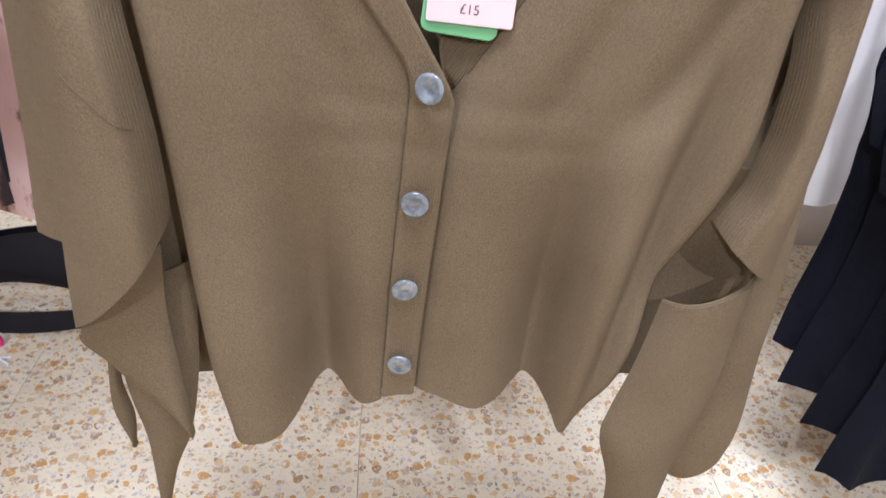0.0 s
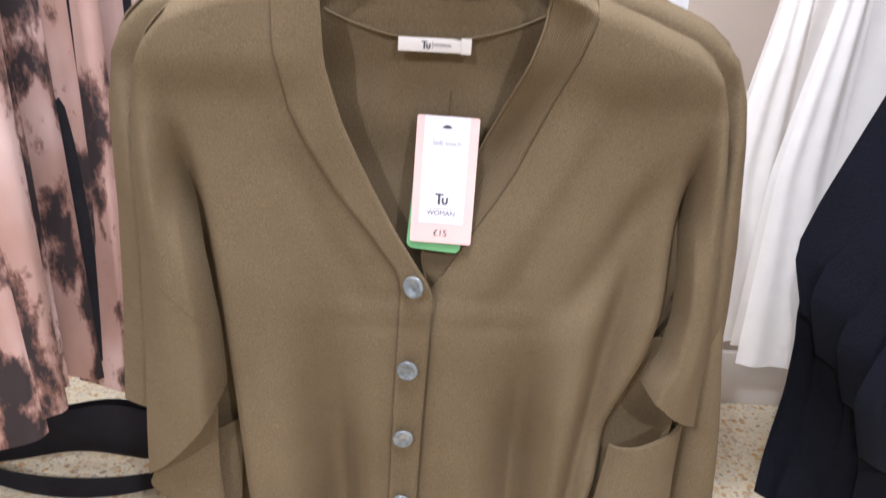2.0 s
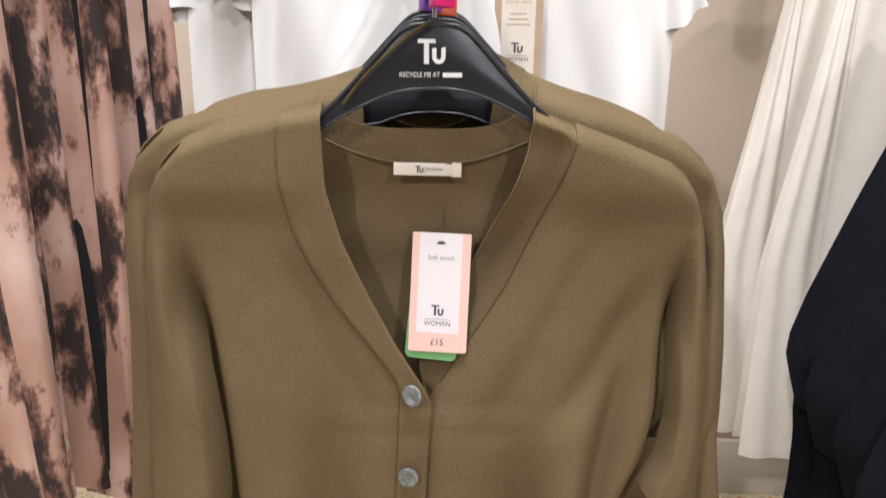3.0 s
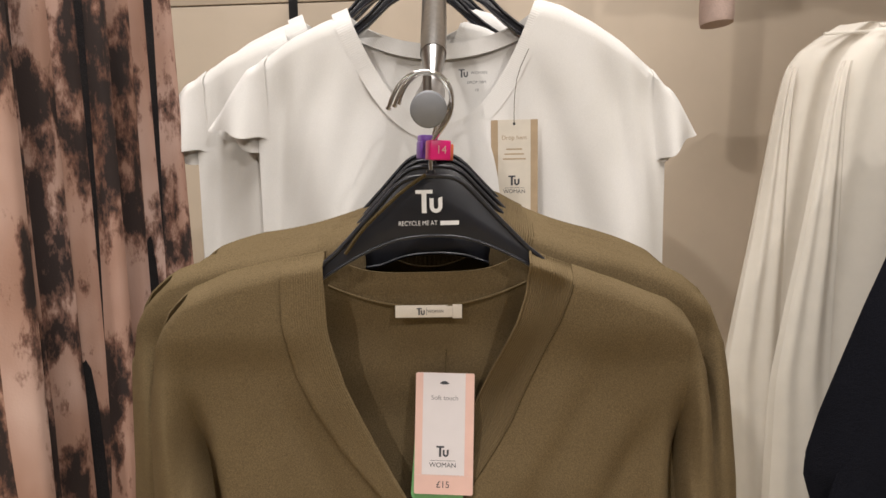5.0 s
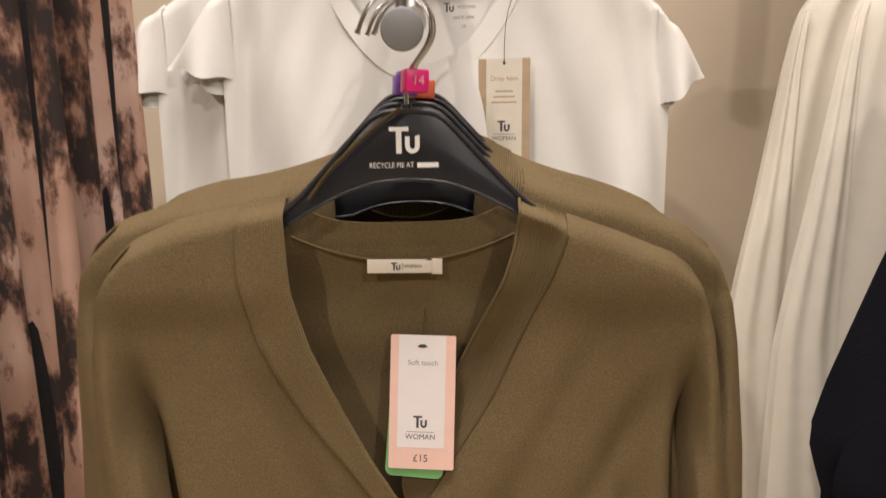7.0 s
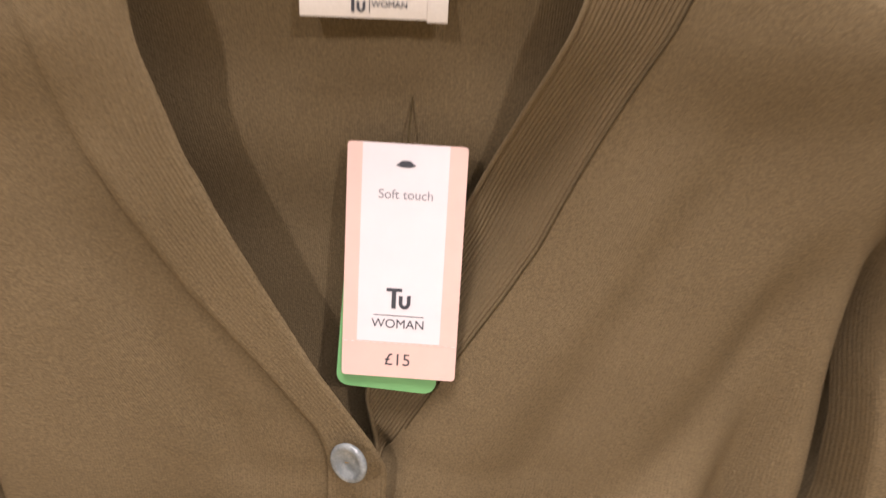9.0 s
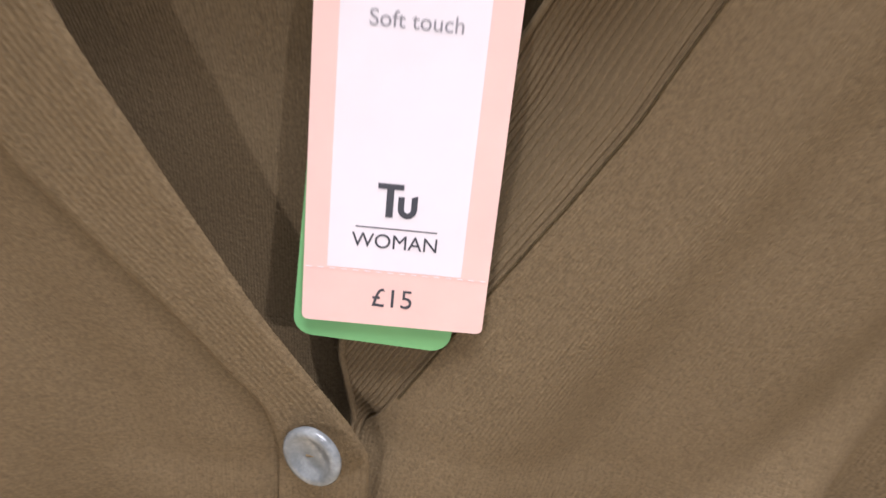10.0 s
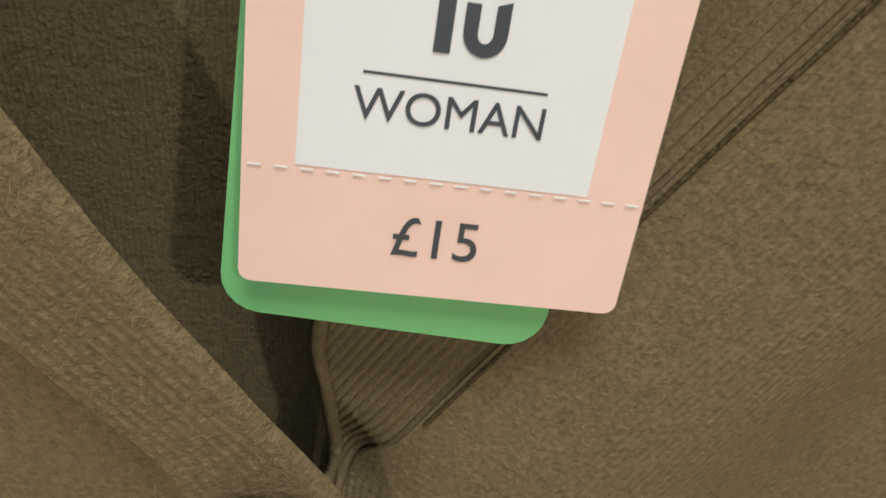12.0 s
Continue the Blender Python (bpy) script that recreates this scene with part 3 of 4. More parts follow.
def cardigan(detail):
    c = thing("cardigan", "olive green knitted button cardigan hanging on a black hanger", "cardigan", "olive cardigans on the arm")
    part("front_panel", between(BODY_L, XS_L, -1, 0.0, 44, 100, 0.15), M_KNIT, c)
    part("front_panel", between(BODY_R, XS_R, 1, 0.0, 48, 100, 0.16), M_KNIT, c)
    part("back_panel", sheet(back_sheet, 60, 50, 0.0022, (0.45, 0.52)), M_KNIT, c)
    if detail:
        band, rim = ribbed_band(XS_R, XI_R, 0.625, 0.0016, 0.0008)
        band = part("neckband", band, M_YARN, c, "ribbed olive neckband")
        part("rolled_edge", tube(rim, 0.0012, 8), M_YARN, band)
    else:
        part("neckband", v_band(XS_R, XI_R, 0.60, 0.001, 12, 60), M_RIB, c, "ribbed olive neckband")
    part("button_band", v_band(XS_L, XI_L, 0, 0.0050, 170 if detail else 14, 150 if detail else 60, 0.00022 if detail else 0.0), M_RIB_SOFT, c, "ribbed olive button band")
    if detail:
        for line, low, under, lift in ((XS_R, 0.658, True, 0.0026), (XS_L, 0.40, False, 0.0020)):
            run = [low + (0.872 - low) * k / 60 for k in range(61)]
            part("band_seam", tube([(soft(line, z, 0.004), front_y(soft(line, z, 0.004), z, under) - lift, z) for z in run], 0.0004, 6), M_STITCH if under else M_KNIT, c, "thin stitched seam")
    part("back_neckband", sheet(back_band, 40, 8, 0.002, (0.03, 0.03)), M_KNIT, c)
    seam = [(-0.0895 + 0.169 * k / 30, 0.0235, 0.850 + 0.021 * ((-0.0895 + 0.169 * k / 30 + 0.005) / 0.086) ** 2) for k in range(31)]
    part("neck_seam", tube(seam, 0.0011, 6), M_KNIT, c)
    low_l, low_r = (lambda u: 0.550 - 0.092 * u ** 0.75 if detail else 0.49), (lambda u: 0.562 - 0.042 * u if detail else 0.50)
    sl = part("sleeve", sleeve(XO_L, OUT_L, low_l, -1), M_KNIT, c)
    part("seam", sleeve_seam((XO_L, OUT_L, low_l, -1), 0.612, 0.684), M_KNIT, sl)
    if detail:
        fold = [(-0.256, 0.006, 0.444), (-0.2420, 0.010, 0.4202), (-0.2137, 0.010, 0.382), (-0.1885, 0.010, 0.345)]
        turned = ([(-0.190, 0.008, 0.530), (-0.1935, 0.011, 0.480), (-0.1925, 0.012, 0.4346), (-0.1870, 0.012, 0.344)], [(-0.250, 0.004, 0.465)] + fold[:3] + [(-0.1890, 0.012, 0.343)], 0.004, 0.004)
        part("folded_edge", drape(*turned), M_KNIT, sl)
        part("cuff_hem", hem_roll(*turned, (1, 0.2), (1, 1)), M_KNIT, sl)
        part("cuff", drape([(-0.176, 0.036, 0.500), (-0.182, 0.028, 0.400), (-0.193, 0.022, 0.335), (-0.2085, 0.022, 0.293), (-0.220, 0.022, 0.245)], [(-0.236, 0.034, 0.480), (-0.240, 0.026, 0.415), (-0.236, 0.022, 0.37), (-0.2300, 0.022, 0.320), (-0.2285, 0.022, 0.245)], 0.006, 0.004), M_KNIT, sl)
        part("cuff_back", drape([(-0.240, 0.030, 0.420), (-0.2435, 0.030, 0.385), (-0.240, 0.031, 0.345), (-0.2440, 0.031, 0.309)], [(-0.250, 0.030, 0.42), (-0.2520, 0.030, 0.400), (-0.2561, 0.031, 0.348), (-0.2450, 0.031, 0.307)], 0.003, 0.004), M_KNIT, sl)
    sr = part("sleeve", sleeve(XO_R, OUT_R, low_r, 1), M_KNIT, c)
    part("folded_edge", drape([(0.150, 0.034, 0.40), (0.158, 0.034, 0.50), (0.176, 0.030, 0.56), (0.196, 0.024, 0.60)], [(0.215, 0.030, 0.40), (0.226, 0.026, 0.50), (0.230, 0.022, 0.56), (0.230, 0.020, 0.60)], 0.0, 0.0), M_KNIT, sr)
    if detail:
        lower = ([(0.1655, -0.004, 0.4985), (0.1560, -0.008, 0.440), (0.1470, -0.010, 0.395), (0.1435, -0.012, 0.365), (0.1600, -0.012, 0.310), (0.1660, -0.010, 0.235)],
                 [(0.2265, -0.004, 0.524), (0.2255, -0.006, 0.480), (0.2240, -0.008, 0.415), (0.2150, -0.010, 0.366), (0.2095, -0.010, 0.317), (0.2050, -0.010, 0.235)], 0.007, 0.010)
    else:
        lower = ([(0.205, 0.004, 0.600), (0.212, -0.002, 0.540), (0.2130, -0.006, 0.440), (0.2100, -0.006, 0.343), (0.2080, -0.006, 0.262), (0.219, -0.004, 0.228)],
                 [(0.2365, 0.004, 0.640), (0.2385, -0.002, 0.560), (0.2470, -0.006, 0.470), (0.2520, -0.006, 0.390), (0.2585, -0.006, 0.300), (0.2570, -0.004, 0.266)], 0.008, 0.008)
    part("cuff", drape(*lower), M_KNIT, sr)
    part("cuff_hem", hem_roll(*lower, (0, 0 if detail else 1), (1, 0 if detail else 1)), M_KNIT, sr)
    for k, (x, z) in enumerate(((-0.0170, 0.6552), (-0.021, 0.573), (-0.024, 0.501), (-0.0245, 0.428))):
        b = part("button", button((x, front_y(x, z) - (0.0090 if k else 0.0115), z), (8, (12, 70, -20, 40)[k], 0) if k else (-6, 0, -28)), M_PEARL, c, "grey shell button")
        b2 = tube([(x - 0.002, front_y(x, z) - 0.0116, z), (x, front_y(x, z) - 0.0124, z + 0.0004), (x + 0.002, front_y(x, z) - 0.0116, z + 0.0006)], 0.0005, 6)
        part("thread", b2, M_KNIT, b)
    return c


def neck_label(parent):
    lab = part("neck_label", put(box(-0.028, 0.028, -0.0004, 0.0004, -0.0052, 0.0052, 0.0002), pose(-0.005, 0.0218, 0.8465, 0, 1.5, 4)), M_LABEL, parent, "cream satin neck label")
    m = pose(-0.005, 0.0218, 0.8465, 0, 1.5, 4)
    part("mark", put(mark(0.006), m @ pose(-0.007, -0.0008, 0)), M_INK, lab)
    lettering("lettering", "WOMAN", 0.0034, M_INK, lab, m @ pose(0.006, -0.0008, 0))
    part("rule", put(box(-0.0018, -0.0015, -0.0008, -0.0005, -0.003, 0.003), m), M_INK, lab)
    part("size_tab", put(box(0.0205, 0.0285, -0.0012, -0.0006, -0.006, 0.006, 0.0002), m), M_LABEL, lab)


def hang_tag():
    t = thing("hang_tag", "pink and white card price tag with a green card behind", "price tag", at=(0.0060, 0.0190, 0.73935))
    t.rotation_euler = Euler((radians(-8.8), radians(1.7), radians(-4.6)))
    w, h = 0.0505, 0.1050
    t["state"] = "hanging"
    part("card", put(plate(rounded(w, 0.1035, 0.0016, 4), -0.0003, 0.0003), pose(0, 0, 0.0008)), M_CAMEO, t, "salmon pink card", flat=True)
    part("white_field", box(-0.374 * w, 0.350 * w, -0.00042, -0.00031, -0.0344, 0.4995 * h), M_CARD, t, "white printed field", flat=True)
    g = part("backing_card", put(plate(rounded(0.0450, 0.1030, 0.0055, 6), 0.0016, 0.0021), pose(-0.0032, 0.0004, -0.0067, 0.5, 2.8, 0)), M_GREEN, t, "green card with round corners", flat=True)
    part("printed_leaf", put(plate([(0.0055 * math.cos(a) * (1 if math.cos(a) > 0 else 0.7), 0.02 * math.sin(a)) for a in [2 * math.pi * k / 24 for k in range(24)]], 0.0013, 0.0015), pose(-0.0205, 0.0004, -0.024, 1, 2.2, 1)), plain("dark_green_ink", (0.04, 0.17, 0.05), 0.5), g, flat=True)
    part("mark", put(mark(0.0092), pose(-0.0018, -0.00052, -0.0144)), M_INK, t, flat=True)
    part("rule", box(-0.0118, 0.0100, -0.00052, -0.00044, -0.02238, -0.02206), M_INK, t, flat=True)
    lettering("lettering", "WOMAN", 0.0057, M_INK, t, pose(-0.0010, -0.00052, -0.0261))
    lettering("lettering", "£15", 0.0078, M_INK, t, pose(-0.0006, -0.00040, -0.0428))
    lettering("lettering", "Soft touch", 0.0056, M_FAINT, t, pose(0.0, -0.00052, 0.5 * h - 0.204 * h) @ Matrix.Shear("XZ", 4, (0.2, 0)))
    for k in range(16):
        x = -0.47 * w + 0.94 * w * k / 15
        part("perforation", box(x - 0.0008, x + 0.0008, -0.00055, -0.00043, -0.0350, -0.0348), M_CARD, t, flat=True)
    hole = [(0.0042 * math.cos(a), (0.0021 if math.sin(a) > 0 else 0.0008) * math.sin(a) * (1.0 if abs(math.cos(a)) < 0.55 else 0.6)) for a in [2 * math.pi * k / 24 for k in range(24)]]
    part("hanging_hole", put(plate(hole, -0.0006, -0.00045), pose(-0.0005, 0, 0.5 * h - 0.0857 * h)), M_INK, t, "dark shaped hanging hole", flat=True)
    part("loop", tube([(0.0006, 0.010, 0.105), (0.0004, 0.012, 0.08), (-0.0002, 0.004, 0.06), (-0.0005, 0.001, 0.043)], 0.0004, 6), M_STITCH, t, "thin dark loop string")
    return t


# ---- hangers ----
HALF = [(0.014, 0.962), (0.024, 0.958), (0.0315, 0.9515), (0.041, 0.941), (0.0575, 0.923), (0.083, 0.8965), (0.13, 0.864), (0.165, 0.842), (0.166, 0.836), (0.13, 0.852), (0.0785, 0.8865), (0.0535, 0.900), (0.031, 0.9087), (0.012, 0.9117)]
HOOK = [(0.0, 0.958), (0.0, 0.972), (0.0008, 0.9865), (0.0105, 0.9985), (0.0165, 1.008), (0.0188, 1.017), (0.017, 1.029), (0.0105, 1.0385), (0.002, 1.0432), (-0.0085, 1.0435), (-0.0175, 1.0395), (-0.0245, 1.0325), (-0.0295, 1.0235), (-0.0325, 1.0150)]


def smoothed(pts, times=2):
    for _ in range(times):
        out = [pts[0]]
        for p, q in zip(pts, pts[1:]):
            out.append(tuple(0.75 * a + 0.25 * b for a, b in zip(p, q)))
            out.append(tuple(0.25 * a + 0.75 * b for a, b in zip(p, q)))
        pts = out + [pts[-1]]
    return pts


def hanger(cube, printed, slim=False):
    h = thing("hanger", "black plastic clothes hanger with a chrome hook", "hanger", "hangers on the arm")
    half = HALF if printed else [(x, z - 0.030 * smooth((k - 9) / 2)) for k, (x, z) in enumerate(HALF)]
    if slim:
        half = [(x, z + 0.016 * smooth((0.1 - x) / 0.07) * smooth((k - 9) / 2)) for k, (x, z) in enumerate(HALF)]
    outline = half + [(-x, z) for x, z in reversed(half)]
    part("body", plate(outline, -0.0055, 0.0045, 0.0012), M_HANGER, h)
    rim = smoothed([(x, -0.0058, z - 0.0012) for x, z in [(-a, b) for a, b in reversed(HALF[:8])] + HALF[:8]], 1)
    part("rim", tube(rim, 0.0019, 8), M_HANGER, h)
    low = smoothed([(x, -0.0056, z + 0.001) for x, z in [(-a, b) for a, b in half[8:]] + list(reversed(half[8:]))], 1)
    part("lower_rim", tube(low, 0.0013, 8), M_HANGER, h)
    part("socket", tube([(0, -0.0005, 0.957), (0, -0.0005, 0.9655)], [0.0042, 0.0034], 12), M_HANGER, h)
    part("hook", tube(smoothed([(x, -0.001, z) for x, z in HOOK]), 0.0016, 8), M_CHROME, h)
    part("hook_tip", tube([(-0.0322, -0.001, 1.0158), (-0.0330, -0.001, 1.0138)], [0.0023, 0.0021], 8), M_CHROME, h)
    if cube:
        mat, x0, z0, a, text = cube
        m = pose(x0, -0.004, z0, 0, 3, 18)
        k = part("size_cube", put(box(-0.0085, 0.0085, -0.0075, 0.0075, -0.0078, 0.0078, 0.0012), m), mat, h, "coloured plastic size marker")
        if text:
            lettering("lettering", text, 0.009, M_CAMEO, k, m @ pose(0.0005, -0.00765, 0))
    if printed:
        part("mark", put(mark(0.0185), pose(-0.003, -0.0058, 0.9405)), M_WHITE_INK, h, "white printed mark")
        lettering("lettering", "RECYCLE ME AT", 0.0052, M_WHITE_INK, h, pose(-0.0112, -0.0058, 0.923) @ Matrix.Diagonal((0.84, 1, 1, 1)), label="small white capitals")
        part("name_bar", box(0.0068, 0.0218, -0.0059, -0.0056, 0.9213, 0.9247), M_WHITE_INK, h, flat=True)
    return h


front = cardigan(True)
front["label"] = "olive green knitted cardigan with a V neck and four shell buttons"
rear = cardigan(False)
rear["label"] = "olive green knitted cardigan hanging behind another"
for piece in rear.children_recursive:
    for p in piece.data.vertices:
        x, z = p.co.x, p.co.z
        w = smooth((z - 0.80) / 0.06)
        p.co.x = x * (1 - 0.42 * w * smooth((0.19 - abs(x)) / 0.11))
        p.co.z = z + w * (0.020 * smooth((0.16 - abs(x)) / 0.1) + 0.012 * smooth((x - 0.06) / 0.04) * smooth((0.21 - x) / 0.06))
REAR = [pose(dx, 0.040 * k + 0.025, dz) @ Matrix.Diagonal((sx, 1, 1, 1)) for k, sx, dx, dz in ((1, 1.175, 0.0, 0.007), (2, 1.125, 0.003, 0.013), (3, 1.11, 0.004, 0.020))]
for m in REAR[1:]:
    copy_thing(rear, m)
rear.matrix_world = REAR[0]
neck_label(front)


def fuzz(count):
    """Loose fibres standing off the brushed knit about the neck opening."""
    rng = random.Random(5)
    bm = bmesh.new()
    for _ in range(count):
        z = rng.uniform(0.60, 0.80)
        left = rng.random() < 0.5
        if left:
            x = rng.uniform(-0.14, soft(XI_L, z, 0.004) + 0.0005)
            lift = 0.0068 if x > soft(XS_L, z, 0.004) else 0.0012
            y = front_y(x, z) - lift
        else:
            x = rng.uniform(soft(XI_R, z, 0.004) if z > 0.665 else 0.004, 0.15)
            y = front_y(x, z, True) - (0.0028 if x < soft(XS_R, z, 0.004) else 0.0012)
        a, n = rng.uniform(0, 2 * math.pi), rng.uniform(0.0005, 0.0016)
        tip = Vector((math.cos(a) * n, -rng.uniform(0.0003, 0.0011), math.sin(a) * n))
        side = Vector((-math.sin(a), 0, math.cos(a))) * 0.00003
        p = Vector((x, y, z))
        bend = p + tip * 0.5 + Vector((rng.uniform(-0.0004, 0.0004), -0.0002, rng.uniform(-0.0004, 0.0004)))
        v = [bm.verts.new(q) for q in (p - side, p + side, bend + side, bend - side, p + tip)]
        bm.faces.new(v[:4])
        bm.faces.new((v[3], v[2], v[4]))
    f = part("fuzz", bm, M_FUZZ, front, "fine loose fibres on the knit")
    f["kind"] = "stuff"


fuzz(12000)
hang_tag()
first = hanger((M_MAGENTA, 0.0062, 0.981, 0, "14"), True)
first.matrix_world = pose(0, 0.003, 0)
first["label"] = "black plastic hanger with white print and a magenta size marker"
second = hanger((M_PURPLE, -0.004, 0.975, 0, ""), False)
second["label"] = "black plastic hanger with a purple size marker"
second.matrix_world = pose(0.001, 0.074, 0.0080, 0, 0, 1)
third = hanger((M_ORANGE, 0.008, 0.968, 0, ""), False)
third["label"] = "black plastic hanger with an orange size marker"
third.matrix_world = pose(0.003, 0.114, 0.0140, 0, 0, -1)
fourth = hanger((M_PURPLE, -0.006, 0.972, 0, ""), False)
fourth["label"] = "black plastic hanger behind the others"
fourth.matrix_world = pose(0.002, 0.153, 0.0205, 0, 0, 1)


def hanging_loop():
    t = thing("hanging_loop", "thin olive ribbon loop caught over the hanger", "ribbon")
    pts = smoothed([(-0.004, -0.0085, 0.962), (-0.022, -0.0085, 0.950), (-0.038, -0.0082, 0.936), (-0.056, -0.008, 0.919), (-0.07, -0.006, 0.900)], 1)
    part("ribbon", tube(pts, [0.0016] * len(pts), 6), M_STITCH, t)


hanging_loop()

# ---- the display arm ----


def display_arm(name, m, label):
    a = thing(name, label, "display arm", "display arms")
    part("lower_tube", tube([(0, -0.046, 1.0105), (0, 0.04, 1.0245), (0.002, 0.128, 1.040)], [0.0128, 0.0128, 0.0128], 24), M_STEEL, a)
    part("end_cap", tube([(0, -0.0475, 1.0097), (0, -0.050, 1.0092), (0, -0.051, 1.0090)], [0.0136, 0.0136, 0.0122], 32), M_GREY, a, "flat grey plastic end cap")
    part("pin", tube([(-0.0005, -0.040, 1.022), (-0.0005, -0.041, 1.0345)], [0.0036, 0.0033], 12), M_STEEL, a)
    part("neck", tube([(0.002, 0.127, 1.040), (0.003, 0.142, 1.056), (0.004, 0.158, 1.082)], [0.0126, (0.0085, 0.0115), 0.0128], 20), M_STEEL, a, "pinched steel neck")
    part("upper_tube", tube([(0.004, 0.156, 1.080), (0.005, 0.19, 1.110), (0.02, 0.93, 1.64)], [0.0132, 0.0135, 0.0135], 24), M_STEEL, a)
    part("wall_bracket", box(-0.01, 0.05, 0.915, 0.955, 1.56, 1.72, 0.003), M_SLOT, a)
    a.matrix_world = m
    return a


display_arm("display_arm", pose(0, 0, 0), "sloping brushed steel display arm with a grey end cap")

# ---- white T-shirts ----
TEE_TOP = [(-0.296, 1.026), (-0.282, 1.040), (-0.264, 1.064), (-0.240, 1.092), (-0.195, 1.121), (-0.155, 1.139), (-0.12, 1.150), (-0.09, 1.157), (0.09, 1.157), (0.12, 1.148), (0.155, 1.129), (0.187, 1.107), (0.226, 1.072), (0.252, 1.039), (0.272, 1.006)]


def tee_y(x, z):
    y = 0.012 * smooth((abs(x) - 0.16) / 0.12) + 0.009 * math.sin(x * 38 + 1.0 + 3 * z) * smooth((1.10 - z) / 0.22) + 0.005 * math.sin(x * 71 - 4 * z) * smooth((1.05 - z) / 0.2)
    # soft folds falling from the shoulders
    for fx, lean, deep, wide in ((-0.205, 0.12, 0.010, 0.012), (-0.165, 0.25, 0.006, 0.014), (-0.11, 0.3, 0.005, 0.018), (0.10, -0.3, 0.005, 0.018), (0.175, -0.2, 0.008, 0.014), (0.215, -0.1, 0.009, 0.012)):
        y += deep * math.exp(-(((x - fx + lean * (1.05 - z)) / wide) ** 2)) * smooth((1.115 - z) / 0.08)
    return y + 0.003 * noise.noise(Vector((x * 14, z * 6, 2))) + 0.016 * smooth((z - lerp(TEE_TOP, x) + 0.014) / 0.014) ** 2 - 0.004


def t_shirt(tagged_up):
    t = thing("t_shirt", "white cotton T-shirt with cap sleeves on a black hanger", "T-shirt", "white T-shirts on the arm")

    def scoop(x):
        k = min(1.0, abs(x + 0.018) / 0.108)
        return 1.016 + 0.138 * k ** 2.1

    def front_fn(u, v):
        x = -0.236 + 0.472 * u
        top = lerp(TEE_TOP, x)
        if abs(x + 0.018) < 0.108:
            top = min(top, scoop(x))
        z = 0.60 + (top - 0.60) * v
        return (x, tee_y(x, z), z)

    def back_fn(u, v):
        x = -0.236 + 0.472 * u
        top = lerp(TEE_TOP, x)
        if abs(x + 0.018) < 0.108:
            top = 1.112 + 0.036 * (abs(x + 0.018) / 0.108) ** 2.5
        z = 0.57 + (top - 0.57) * v
        return (x, 0.040 - 0.01 * smooth((z - 1.1) / 0.04), z)

    def band_fn(low, high, y, width):
        def fn(u, v):
            a = -1 + 2 * u
            x = -0.018 + 0.1075 * a
            z = low + (high - low) * abs(a) ** 2.1
            n = Vector((2.1 * (high - low) * abs(a) ** 1.1 * (-1 if a > 0 else 1), 0.1075)).normalized()
            return (x + n.x * (v - 1) * width, y(x, z) - 0.0004, z + n.y * (v - 1) * width)
        return fn

    part("front", sheet(front_fn, 90, 50, 0.0015), M_WHITE, t)
    part("back", sheet(back_fn, 60, 40, 0.0015), M_WHITE, t)
    part("collar", sheet(band_fn(1.018, 1.154, tee_y, 0.020), 60, 5, 0.0010, (0.3, 0.017)), M_WHITE_RIB, t)
    part("back_collar", sheet(band_fn(1.114, 1.145, lambda x, z: 0.034, 0.018), 40, 4, 0.0024, (0.2, 0.017)), M_WHITE_RIB, t)
    for s in (-1, 1):
        def sl(u, v, s=s):
            tip, root, drop = (0.296, 1.004, 0.016) if s < 0 else (0.272, 0.966, 0.036)
            x = s * (0.222 + (tip - 0.222) * u)
            top = lerp(TEE_TOP, x)
            low = root + drop * u ** 1.2 + 0.003 * math.sin(11 * u)
            z = low + (top - 0.0005 - low) * v
            y = tee_y(s * min(abs(x), 0.236), z) - 0.004 + 0.007 * math.sin(8.5 * u + 1) * (1 - v) - 0.010 * (1 - v) * math.sin(math.pi * u) + 0.016 * smooth((z - top + 0.014) / 0.014) ** 2 * u
            return (x, y + 0.004 * u * u, z)
        sv = part("sleeve", sheet(sl, 24, 20, 0.0015), M_WHITE, t)

        def under(u, v, s=s, sl=sl):
            x, y, z = sl(u, v)
            return (x * (1 - 0.02 * (1 - v)), y + 0.022 + 0.008 * math.sin(7 * u + 2) * (1 - v), z - (0.020 if s < 0 else 0.006) * (1 - v) * (1 - 0.6 * u))
        part("sleeve_back", sheet(under, 20, 16, 0.0015), M_WHITE, sv)
    if tagged_up:
        p = part("neck_print", put(mark(0.0095), pose(0.006, 0.0262, 1.078)), M_INK, t, "dark printed neck mark")
        lettering("lettering", "WOMAN", 0.0048, M_INK, p, pose(0.025, 0.0262, 1.078))
        lettering("lettering", "DROP HEM", 0.0045, M_INK, p, pose(0.022, 0.0262, 1.067))
        lettering("lettering", "10", 0.0045, M_INK, p, pose(0.022, 0.0262, 1.058))
    return t


TEE = pose(0.030, 0.262, 0, 0, 0, -4)
tee = t_shirt(True)
tee["label"] = "white cotton T-shirt with dark neck print and a kraft tag"
tee.matrix_world = TEE
for dx, dy, dz in ((-0.052, 0.050, -0.012), (-0.036, 0.095, 0.012)):
    extra = t_shirt(False)
    extra.matrix_world = pose(dx, 0.262 + dy, dz)
for dx, y, dz in ((0.004, 0.284, 0.240), (-0.030, 0.334, 0.250), (-0.02, 0.379, 0.266)):
    hb = hanger(None, False, True)
    hb["label"] = "black plastic hanger holding a white T-shirt"
    hb["group"] = "hangers of the T-shirts"
    hb.matrix_world = pose(dx + 0.004, y, dz + 0.004)


